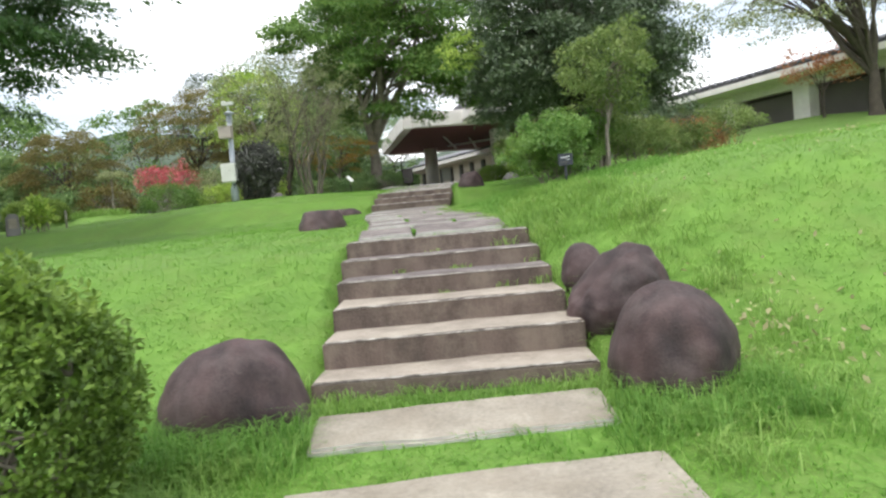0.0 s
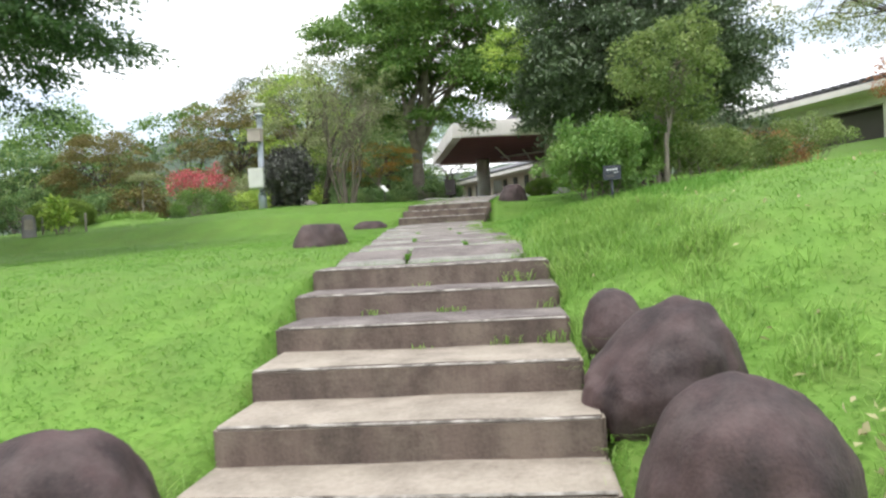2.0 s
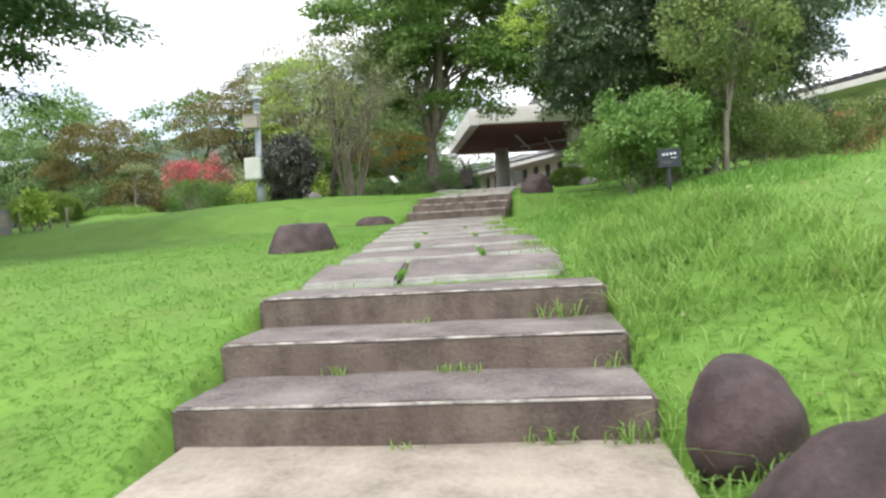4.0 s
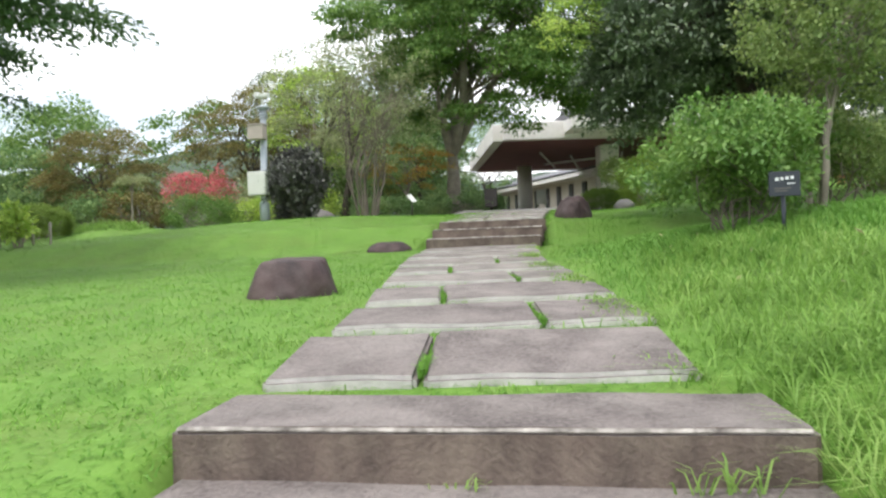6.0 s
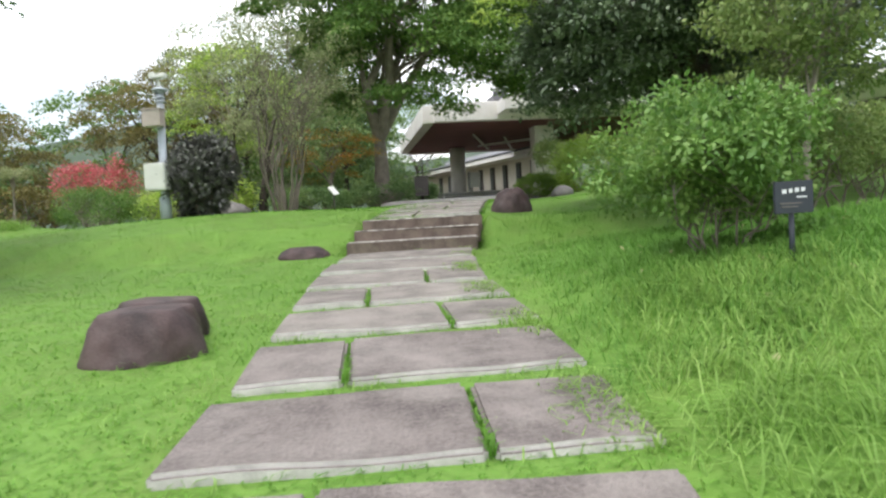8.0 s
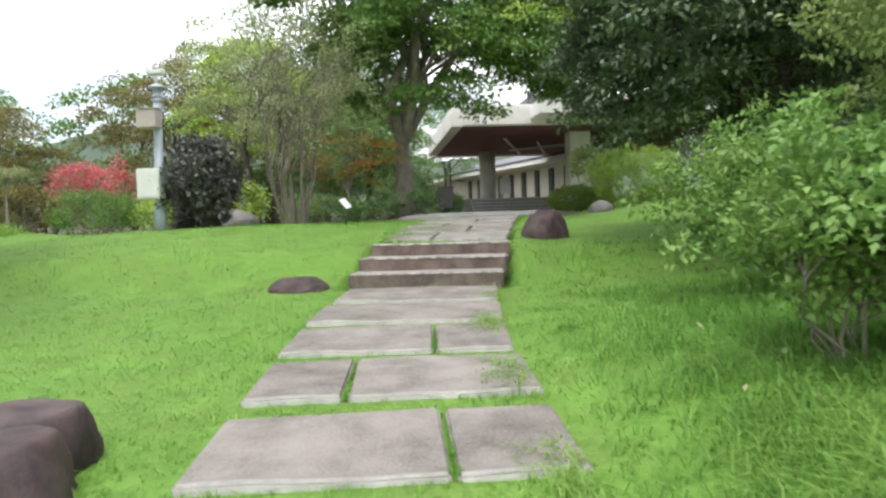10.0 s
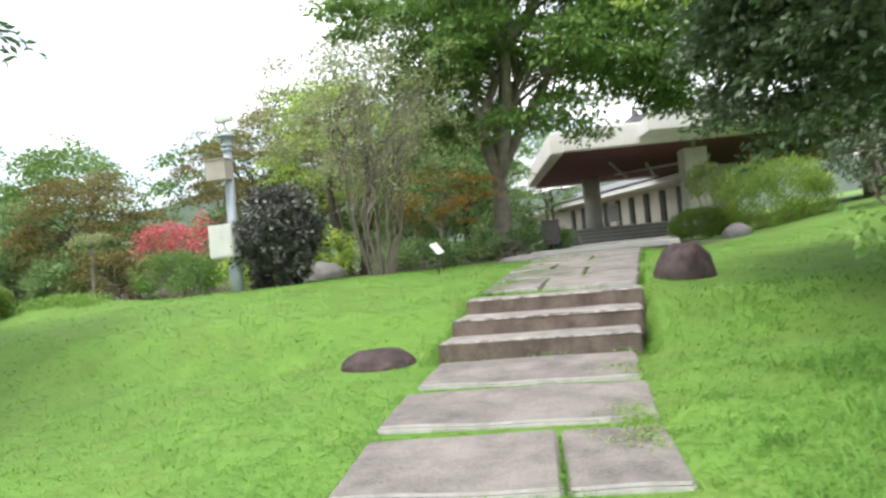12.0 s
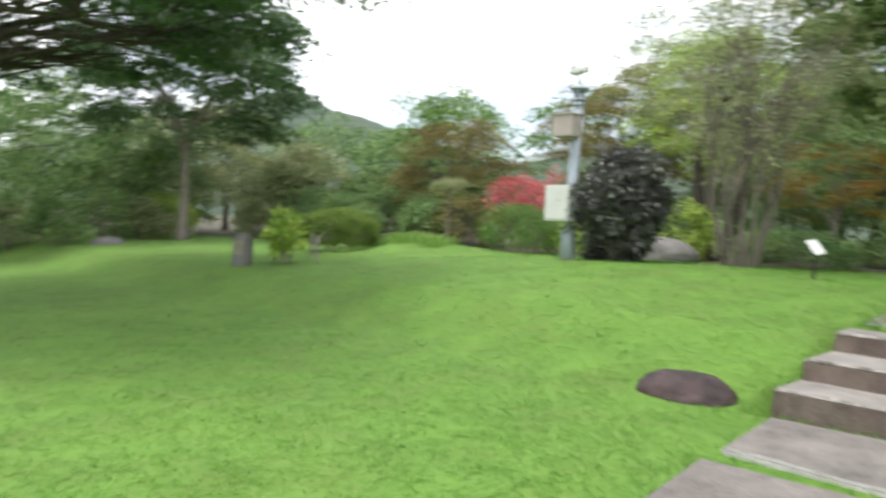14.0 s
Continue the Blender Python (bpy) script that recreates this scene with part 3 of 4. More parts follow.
walkway.matrix_basis = pose(0.45, 25.2, gz(0.45, 25.2) + 0.0, 0.6, 0, -5)
tagged(walkway, "pale concrete walk to the porch steps", "pavement", kind="structure")

# ---- boulders ----
BROWN = "smooth purplish-brown boulder sunk in the grass"
rock("boulder", -1.39, -2.95, -1.12, (0.52, 0.46, 0.62), BROWN + " beside the steps", M_ROCK, 3, 0.10, group="boulders by the steps")
rock("boulder", 1.58, -2.9, -0.92, (0.43, 0.42, 0.52), "large rounded purplish-brown boulder with lichen scratches", M_ROCK, 5, 0.10, group="boulders by the steps")
rock("boulder", 1.44, -2.05, -0.62, (0.41, 0.34, 0.42), "saddle-shaped purplish-brown boulder with dark streaks", M_ROCK, 7, 0.16, group="boulders by the steps", tilt=0.2)
rock("boulder", 1.30, -1.35, -0.42, (0.20, 0.20, 0.27), "small upright purplish-brown boulder in the grass", M_ROCK, 9, 0.1, group="boulders by the steps")
rock("boulder", -1.88, 3.5, 0.2, (0.36, 0.32, 0.38), "flat-topped dark brown boulder on the lawn", M_ROCK, 11, 0.12, 0.72, 15, group="boulders on the lawn", power=3)
rock("boulder", -2.02, 3.98, 0.22, (0.32, 0.28, 0.37), "flat-topped dark brown boulder on the lawn", M_ROCK, 12, 0.12, 0.72, -10, group="boulders on the lawn", power=3)
rock("boulder", -2.4, 9.5, 0.49, (0.40, 0.28, 0.195), "low flat brown rock sunk in the lawn", M_ROCK, 14, 0.12, 0.8, 0, group="boulders on the lawn")
rock("boulder", 0.80, 11.8, 0.92, (0.36, 0.34, 0.54), "pointed brown boulder beside the upper steps", M_ROCK, 15, 0.14, group="boulders on the lawn")

# ---- camera pole ----
def camera_pole(x, y):
    z = gz(x, y)
    p = holder("camera_pole", x, y, z, "pale grey steel pole with boxes and a security camera", "pole")
    part("pole", rod([(0, 0, -0.1), (0, 0, 0.55), (0.05, 0, 2.68)], [0.082, 0.082, 0.076], 14), M_GALV, p)
    part("base_sleeve", rod([(0, 0, -0.05), (0, 0, 0.42), (0, 0, 0.45)], [0.118, 0.118, 0.1], 14), M_GALV, p)
    cab = part("cabinet", block(0.44, 0.26, 0.56, (-0.05, -0.19, 0.87), 0.012), M_WHITE, p, "white painted steel control cabinet")
    part("cabinet_door", block(0.38, 0.012, 0.49, (-0.05, -0.325, 0.87), 0.004), M_WHITE, cab)
    part("bracket", block(0.2, 0.14, 0.03, (0, -0.04, 1.17), 0.004), M_GALV, p)
    bx = part("upper_box", block(0.38, 0.26, 0.34, (-0.05, -0.16, 2.08), 0.01), M_BIRDBOX, p, "weathered pinkish-grey metal box")
    part("box_lid", block(0.42, 0.3, 0.02, (-0.05, -0.16, 2.26), 0.004), M_BIRDBOX, bx)
    for k in (2.42, 2.5, 2.62):
        part("clamp_band", rod([(0.046, 0, k), (0.046, 0, k + 0.035)], [0.105, 0.105], 14), M_GALV, p)
    part("cap", rod([(0.05, 0, 2.66), (0.05, 0, 2.7), (0.05, 0, 2.74)], [0.155, 0.155, 0.07], 14), M_GALV, p)
    part("mount", rod([(0.05, 0, 2.74), (0.03, -0.02, 2.9)], [0.035, 0.03], 8), M_WHITE, p)
    hd = part("camera_body", block(0.34, 0.1, 0.1, (0.08, -0.05, 2.96), 0.02, radians(-15)), M_WHITE, p, "small white security camera")
    part("lens_hood", block(0.12, 0.12, 0.13, (-0.08, -0.02, 2.99), 0.02), M_WHITE, hd)
    part("cable", rod([(-0.06, 0, 2.95), (-0.13, 0.02, 2.85), (-0.08, 0.02, 2.7), (-0.02, 0, 2.5), (-0.03, 0, 2.25)], [0.012] * 5, 6), M_BROWN, p)
    return p


camera_pole(-6.33, 13.6)

# ---- small things on the lawn ----
def name_sign(x, y):
    z = gz(x, y)
    p = holder("name_sign", x, y, z, "small navy plant-name sign on a dark post", "sign")
    part("post", rod([(0, 0, -0.1), (0, 0, 0.42)], [0.017, 0.017], 8), M_SIGN, p)
    bd = part("board", block(0.235, 0.02, 0.19, (0, -0.03, 0.40), 0.004), M_SIGN, p)
    for i in range(4):
        w = (0.026, 0.02, 0.024, 0.022)[i]
        part("glyph", block(w, 0.004, 0.024, (-0.06 + i * 0.038, -0.042, 0.435 + 0.003 * i), 0), M_LETTER, bd)
    part("text_bar", block(0.06, 0.004, 0.009, (0.045, -0.042, 0.40), 0), M_LETTER, bd)
    part("text_bar", block(0.13, 0.004, 0.008, (-0.02, -0.042, 0.365), 0), M_SHUTTER, bd)
    part("text_bar", block(0.10, 0.004, 0.008, (-0.03, -0.042, 0.345), 0), M_SHUTTER, bd)
    p.rotation_euler.z = radians(6)


name_sign(2.05, 3.55)


def info_plaque(x, y):
    p = holder("info_plaque", x, y, gz(x, y), "slanted white information plaque on a thin leg", "sign")
    part("leg", rod([(0, 0, -0.1), (0, 0, 0.36)], [0.015, 0.015], 8), M_BROWN, p)
    bm = block(0.19, 0.015, 0.23, (0, 0, 0), 0.004)
    bmesh.ops.rotate(bm, verts=bm.verts, cent=(0, 0, 0), matrix=Matrix.Rotation(radians(-38), 3, "X") @ Matrix.Rotation(radians(-12), 3, "Y"))
    bmesh.ops.translate(bm, verts=bm.verts, vec=(0, 0, 0.42))
    part("board", bm, M_WHITE, p)
    p.rotation_euler.z = radians(58)


info_plaque(-2.87, 14.1)


def waste_bin(x, y):
    p = holder("waste_bin", x, y, gz(x, y), "dark brown metal litter bin on a short post", "bin")
    part("post", rod([(0, 0, -0.05), (0, 0, 0.25)], [0.04, 0.04], 8), M_BROWN, p)
    part("body", block(0.36, 0.3, 0.5, (0, 0, 0.48), 0.02), M_BROWN, p)
    part("rim", block(0.39, 0.33, 0.04, (0, 0, 0.74), 0.01), M_BROWN, p)


waste_bin(-1.3, 18.2)


def marker_stone(x, y):
    p = holder("marker_stone", x, y, gz(x, y), "low rounded grey stone marker on the lawn", "stone")
    bm = block(0.36, 0.28, 0.75, (0, 0, 0.2), 0.06, 0, 0.02, 4)
    for v in bm.verts:
        if v.co.z > 0.3:
            v.co.x *= 0.85
            v.co.y *= 0.8
    part("stone", bm, M_GREYROCK, p)
    part("face_plate", block(0.2, 0.01, 0.26, (0.0, -0.15, 0.32), 0.004), M_PALE, p)
    p.rotation_euler.z = radians(35)


marker_stone(-11.55, 10.9)
shrub("young_plant", -11.2, 11.6, (0.28, 0.26, 0.36), "bright yellow-green leafy young plant between stakes", L_YELLOW, 21, 24, 20, 0.15, 0.17, category="plant", lift=0.5)
stake = part("stake", rod([(0, 0, -0.15), (0, 0, 0.5)], [0.03, 0.028], 7), M_STAKE)
stake.location = (-10.65, 11.9, gz(-10.65, 11.9))
tagged(stake, "grey wooden stake beside a young plant", "stake", "stakes by the plant")
stake.name = "wooden_stake"
stake["group"] = "stakes by the plant"
for sx, sy in ((-11.75, 11.7), (-11.4, 12.3)):
    copy_thing(stake, pose(sx, sy, gz(sx, sy)))

# ---- porch ----
porch = holder("entrance_porch", -1.45, 27.0, 1.6, "modern concrete entrance porch with a dark soffit", "building")
porch.rotation_euler.z = radians(11)


def pp(name, sx, sy, sz, c, material, bevel=0.02, parent=None, label="", rz=0.0):
    return part(name, block(sx, sy, sz, c, bevel, rz), material, parent or porch, label)


# heights here count from 1.6 m
pp("soffit", 15.0, 11.6, 0.1, (7.6, 6.0, 3.25), M_SOFFIT, 0.01, label="dark brown boarded soffit")
pp("fascia", 15.0, 0.4, 0.72, (7.6, 0.0, 3.58), M_CONC, label="off-white concrete fascia")
pp("fascia", 0.45, 11.6, 0.72, (-0.1, 6.0, 3.58), M_CONC)
pp("fascia", 15.0, 0.4, 0.5, (7.6, 12.0, 3.4), M_CONC)
pp("fascia", 10.0, 1.6, 0.5, (7.6, -0.9, 3.65), M_CONC)
pp("roof_slab", 14.6, 11.4, 0.25, (7.7, 6.2, 3.95), M_CONC)
pp("roof", 9.5, 6.0, 0.25, (7.6, 4.5, 4.4), M_TILE)
part("ridge_rail", rod([(2.9, 1.6, 4.75), (12.0, 1.6, 4.75)], [0.04, 0.04], 6), M_TILE, porch)
for i in range(24):
    pp("ridge_tile", 0.22, 0.2, 0.16, (3.0 + i * 0.38, 1.6, 4.6), M_TILE, 0.03)
part("column", rod([(2.6, 10.0, 0.3), (2.6, 10.0, 3.25)], [0.42, 0.42], 24), M_CONC, porch)
pp("column", 0.85, 0.85, 2.9, (5.15, 2.4, 1.8), M_CONC)
for a, b in (((2.4, 4.0), (4.0, 8.5)), ((3.6, 9.0), (5.6, 4.5)), ((4.2, 5.5), (5.4, 9.0)), ((6.5, 4.5), (7.6, 8.5))):
    part("brace", rod([(a[0], a[1], 3.18), (b[0], b[1], 2.95)], [0.05, 0.05], 6), M_CONC, porch)
for i in range(6):
    stp = pp("porch_step", 4.4, 0.5, 0.17, (3.6, 6.2 + i * 0.36, -0.2 + i * 0.165), M_GREYSTEP, 0.01)
    pp("nosing", 4.4, 0.06, 0.045, (3.6, 5.93 + i * 0.36, -0.135 + i * 0.165), M_CONC, 0.005, stp)
pp("platform", 9.0, 4.0, 0.8, (5.0, 10.2, 0.35), M_GREYSTEP)
pp("lamp_post", 0.07, 0.07, 2.2, (0.6, 9.6, 1.6), M_BROWN, 0.01)

# wing behind the porch
wing = holder("gallery_wing", 2.6, 42.5, 2.0, "low beige gallery wing with narrow dark windows", "building")
wing.rotation_euler.z = radians(116)
part("wall", block(26, 0.4, 3.2, (7.0, -0.2, 1.0), 0.01), M_WALL, wing)
part("eave", block(27, 1.6, 0.3, (7.0, 0.4, 2.55), 0.02), M_CONC, wing)
bm = block(27, 5.5, 0.18, (0, 0, 0), 0.02)
bmesh.ops.rotate(bm, verts=bm.verts, cent=(0, 0, 0), matrix=Matrix.Rotation(radians(-14), 3, "X"))
bmesh.ops.translate(bm, verts=bm.verts, vec=(7.0, -1.6, 3.4))
part("roof", bm, M_TILE, wing)
part("gutter", rod([(-6.4, 1.2, 2.74), (20.4, 1.2, 2.74)], [0.07, 0.07], 8), M_TILE, wing)
for i in range(9):
    win = part("window", block(0.55, 0.12, 1.9, (-2.2 + i * 1.75, 0.02, 1.25), 0.01), M_BROWN, wing)
    part("pane", block(0.42, 0.02, 1.75, (-2.2 + i * 1.75, 0.09, 1.25), 0), M_DARK, win)

# long building up the bank
east = holder("museum_wing", 15.05, 21.7, 2.85, "long low museum wing with white pillars and a tiled roof", "building")
east.rotation_euler.z = radians(23)
part("back_wall", block(0.3, 26, 2.6, (1.6, 2.0, 0.6), 0.01), M_WALL, east)
part("eave", block(1.9, 26.6, 0.26, (-0.2, 2.0, 2.0), 0.02), M_CONC, east)
part("eave_beam", block(0.3, 26, 0.4, (0.3, 2.0, 1.68), 0.02), M_CONC, east)
bm = block(6.0, 27, 0.16, (0, 0, 0), 0.02)
bmesh.ops.rotate(bm, verts=bm.verts, cent=(0, 0, 0), matrix=Matrix.Rotation(radians(-13), 3, "Y"))
bmesh.ops.translate(bm, verts=bm.verts, vec=(2.0, 2.0, 2.9))
roof = part("roof", bm, M_TILE, east)
for i in range(60):
    part("roof_tile", block(0.55, 0.2, 0.12, (-0.9, -11.2 + i * 0.44, 2.28), 0.03), M_TILE, roof)
for yy, ww in ((-4.0, 0.7), (0.0, 0.8), (4.1, 0.6), (8.0, 0.7), (12.0, 0.7)):
    part("pillar", block(0.6, ww, 2.4, (0.3, yy, 0.5), 0.02), M_CONC, east)
for yy in (-2.0, 2.05, 6.1, 10.0):
    pn = part("shutter_panel", block(0.08, 3.2, 1.9, (0.75, yy, 0.5), 0.01), M_SHUTTER, east)
    part("dark_frame", block(0.1, 3.3, 0.14, (0.7, yy, 1.42), 0.01), M_BROWN, pn)

# ---- trees ----
tree("broad_tree", -2.65, 20.2, 10.5, (1.5, -0.4, 5.9), (4.5, 4.2, 3.9), "tall broad green tree with a pale grey trunk", L_ZELK, trunk_r=0.27, fork=0.19, limbs=26, clumps=290, per=330, spread=0.95, size=0.145, seed=2, flat=0.16, shell=0.25, low=-0.86, pad=0.25, gaps=-0.2, leaders=4, loose=0.4)
tree("multi_stemmed_tree", -4.25, 15.2, 5.0, (0.25, 0, 2.95), (1.75, 1.7, 1.85), "thinly leaved multi-stemmed tree with many bare twigs", L_OLIVE, M_TWIG, trunk_r=0.04, fork=0.22, limbs=44, clumps=420, per=18, spread=0.24, size=0.055, seed=3, stems=11, base_spread=0.2, shell=0.25)
tree("twin_trunk_tree", -6.2, 19.0, 6.5, (0.2, 0, 4.0), (2.3, 2.2, 2.0), "green tree with a dark twin trunk", L_OLIVE, M_DARKBARK, trunk_r=0.16, fork=0.35, limbs=9, clumps=100, per=120, spread=0.6, size=0.09, seed=4, stems=2, base_spread=0.22, flat=0.25, pad=0.3)
tree("yellow_green_maple", -7.8, 22.0, 6.4, (0, 0, 4.1), (2.0, 1.9, 1.8), "yellow-green maple tree behind the lawn", L_YELLOW, trunk_r=0.14, limbs=9, clumps=90, per=140, spread=0.65, size=0.1, seed=5, flat=0.2, pad=0.3, gaps=-0.1)
tree("orange_maple", -3.9, 18.8, 2.5, (0, 0, 1.6), (1.4, 1.1, 0.7), "small maple turning orange at its tips", L_ORANGE, trunk_r=0.06, limbs=7, clumps=50, per=120, spread=0.3, size=0.06, seed=6, flat=0.25, pad=0.3)
tree("evergreen_tree", 3.6, 10.3, 4.9, (0, 0, 3.15), (2.7, 2.6, 1.85), "massive dark evergreen tree overhanging the bank", L_DARK, M_DARKBARK, trunk_r=0.2, fork=0.25, limbs=18, clumps=330, per=300, spread=0.55, size=0.095, seed=7, shell=0.5, lumps=0.35, flat=0.28, pad=0.45, loose=0.38, leaders=3, low=-0.88)
tree("evergreen_tree", 4.3, 11.0, 4.2, (-1.9, -0.1, 2.95), (1.1, 1.1, 0.7), "dark spreading evergreen tree beside the path", L_DARK, M_DARKBARK, trunk_r=0.1, fork=0.3, limbs=9, clumps=90, per=240, spread=0.45, size=0.09, seed=8, flat=0.25, pad=0.45, loose=0.38)
tree("evergreen_tree", 7.8, 22.6, 7.2, (0, 0, 4.3), (2.5, 2.2, 2.6), "dark dense evergreen tree behind the bank", L_DARK, M_DARKBARK, trunk_r=0.2, limbs=9, clumps=120, per=200, spread=0.8, size=0.14, seed=20, flat=0.3, pad=0.4, loose=0.35)
tree("yellow_tipped_tree", 4.0, 10.8, 4.2, (-3.2, -0.4, 3.3), (0.6, 0.55, 0.5), "slim evergreen with yellow-green young shoots", L_YELLOW, M_DARKBARK, trunk_r=0.06, limbs=7, clumps=22, per=90, spread=0.26, size=0.07, seed=9, flat=0.3, pad=0.3)
tree("sapling", 3.3, 6.3, 2.9, (0.15, 0, 2.1), (0.9, 0.85, 0.85), "young slender tree with upright grey stems", L_GREYSHRUB, trunk_r=0.05, fork=0.35, limbs=10, clumps=120, per=80, spread=0.22, size=0.07, seed=10, stems=3, base_spread=0.08)
tree("park_tree", 15.0, 16.6, 8.5, (-2.6, 0, 5.5), (4.6, 4.0, 2.6), "wide tree with dark limbs and light green leaves", L_OLIVE, M_DARKBARK, trunk_r=0.22, fork=0.2, limbs=18, clumps=150, per=110, spread=0.7, size=0.11, seed=12, flat=0.2, pad=0.25)
tree("park_tree", 17.5, 18.0, 8.5, (0, 0, 5.6), (3.6, 3.5, 2.6), "wide tree with dark limbs and light green leaves", L_OLIVE, M_DARKBARK, trunk_r=0.22, limbs=9, clumps=90, per=90, spread=0.7, size=0.12, seed=13, flat=0.2, pad=0.25)
tree("rusty_maple", 14.3, 18.6, 2.9, (0, 0, 2.0), (1.5, 1.2, 0.7), "small maple with rusty thinning leaves", L_RUST, M_DARKBARK, trunk_r=0.06, limbs=9, clumps=40, per=40, spread=0.4, size=0.11, seed=19, flat=0.35)
tree("shade_tree", -13.4, 4.6, 9.5, (1.5, 2.6, 5.3), (5.3, 4.6, 2.7), "dark green shade tree with layered drooping branches", L_SHADE, M_DARKBARK, trunk_r=0.26, fork=0.3, limbs=16, clumps=220, per=270, spread=0.95, size=0.145, seed=14, flat=0.07, shell=0.4, low=-0.6, pad=0.3, loose=0.35, gaps=-0.06)
tree("shade_tree", -20.5, 14.0, 8.5, (-0.3, 0, 5.2), (3.4, 3.4, 3.0), "dark green tree with a straight bare trunk", L_SHADE, M_BARK, trunk_r=0.16, fork=0.35, limbs=12, clumps=200, per=160, spread=0.8, size=0.15, seed=15, flat=0.2, low=-0.75, pad=0.35)
tree("bronze_maple", -15.0, 20.3, 4.2, (0, 0, 2.0), (2.2, 2.0, 1.85), "rounded bronze-green maple behind the lawn", L_BROWN, M_DARKBARK, trunk_r=0.1, limbs=12, clumps=140, per=300, spread=0.55, size=0.07, seed=16, flat=0.14, pad=0.45)
tree("bronze_maple", -10.9, 23.5, 6.0, (0, 0, 3.6), (2.6, 2.4, 2.0), "tall yellowish bronze maple behind the red blossom", L_BROWN, M_DARKBARK, trunk_r=0.12, limbs=10, clumps=90, per=230, spread=0.65, size=0.09, seed=17, flat=0.16, pad=0.4)
tree("garden_tree", -10.6, 27.5, 7.5, (0, 0, 5.2), (2.0, 2.0, 2.4), "dark domed tree behind the garden", L_DARK, M_DARKBARK, trunk_r=0.14, limbs=8, clumps=80, per=160, spread=0.6, size=0.11, seed=18, flat=0.3, pad=0.4)

GARDEN = (
    (-19.5, 24.5, 6.0, 2.8, L_ZELK), (-24.0, 21.5, 5.2, 2.8, L_DEEP), (-26.5, 17.0, 5.2, 2.8, L_OLIVE), (-28.0, 12.0, 5.5, 3.0, L_DEEP), (-27.0, 7.0, 6.0, 3.0, L_DEEP),
    (-21.5, 18.5, 3.4, 2.0, L_OLIVE), (-23.0, 28.0, 7.5, 3.2, L_DEEP), (-15.5, 29.0, 7.0, 3.0, L_ZELK), (-9.5, 28.5, 7.5, 3.0, L_ZELK), (-6.6, 30.0, 7.0, 2.2, L_DEEP), (-8.5, 34.0, 8.0, 3.0, L_ZELK), (-8.6, 45.0, 9.0, 3.4, L_DEEP), (-4.9, 26.5, 4.5, 1.7, L_DEEP), (-9.5, 38.0, 8.0, 3.2, L_DEEP),
    (-9.5, 33.0, 7.5, 3.4, L_OLIVE), (-14.5, 50.0, 8.0, 3.0, L_DEEP), (-12.5, 44.0, 8.5, 3.8, L_ZELK), (11.0, 31.0, 9.0, 3.6, L_DARK), (-30.0, 2.0, 7.0, 3.4, L_DEEP), (-23.0, 9.0, 6.5, 3.2, L_DEEP), (-24.0, 4.0, 5.5, 3.0, L_DEEP), (-25.0, 14.5, 4.0, 2.4, L_DEEP), (-29.0, 20.0, 6.0, 3.2, L_OLIVE), (-34.0, 10.0, 6.5, 3.6, L_DEEP), (-33.0, 16.0, 6.0, 3.4, L_DEEP), (-33.0, 4.0, 6.5, 3.6, L_DEEP), (-18.5, 21.0, 3.6, 2.0, L_DEEP), (-7.8, 51.0, 9.5, 3.4, L_DEEP), (-4.4, 53.0, 9.5, 3.2, L_ZELK),
)
for i, (x, y, h, r, leaf) in enumerate(GARDEN):
    tree("garden_tree", x, y, h, (0, 0, h * 0.56), (r, r * 0.95, h * 0.44), "leafy green tree at the garden's edge", leaf, M_DARKBARK, trunk_r=0.13, limbs=8, clumps=80, per=92, spread=0.75, size=0.175, flat=0.3, pad=0.4, seed=40 + i, group="trees at the garden's edge", low=-0.9)

# ---- shrubs ----
ROW = "shrubs along the bank"
shrub("bank_shrub", 1.95, 4.5, (0.62, 0.6, 0.45), "dense bright green shrub with bare crooked stems", L_SHRUB, 31, 270, 60, 0.13, 0.056, group=ROW, lift=0.68, stems=11, shell=0.3, lumps=0.9, low=-0.9, stem_r=0.013, crook=0.1, bark=M_TWIG)
shrub("bank_shrub", 2.6, 6.75, (0.9, 0.85, 0.62), "broad bright green shrub behind a smaller one", L_SHRUB, 30, 380, 62, 0.15, 0.062, group=ROW, lift=0.85, stems=11, shell=0.35, lumps=0.85, low=-0.9, stem_r=0.014, crook=0.1, bark=M_TWIG)
shrub("bank_shrub", 3.6, 7.0, (0.75, 0.75, 0.5), "open dusty-green shrub on crooked stems", L_GREYSHRUB, 32, 90, 80, 0.2, 0.055, group=ROW, lift=0.85, stems=6, shell=0.4, lumps=0.4, stem_r=0.02, crook=0.1, bark=M_TWIG)
shrub("bank_shrub", 4.5, 7.9, (0.85, 0.8, 0.45), "open dusty-green shrub on crooked stems", L_GREYSHRUB, 33, 80, 80, 0.22, 0.06, group=ROW, lift=0.75, stems=6, shell=0.4, lumps=0.4, stem_r=0.02, crook=0.1, bark=M_TWIG)
shrub("bank_shrub", 5.9, 9.6, (0.85, 0.8, 0.42), "open dusty-green shrub on crooked stems", L_GREYSHRUB, 34, 70, 80, 0.22, 0.065, group=ROW, lift=0.7, stems=6, shell=0.4, lumps=0.4, stem_r=0.02, crook=0.1, bark=M_TWIG)
shrub("bank_shrub", 8.1, 12.2, (0.9, 0.8, 0.5), "sparse dusty-green shrub on crooked stems", L_GREYSHRUB, 35, 70, 70, 0.25, 0.07, group=ROW, lift=0.75, stems=6, shell=0.4, lumps=0.4, stem_r=0.02, crook=0.1, bark=M_TWIG)
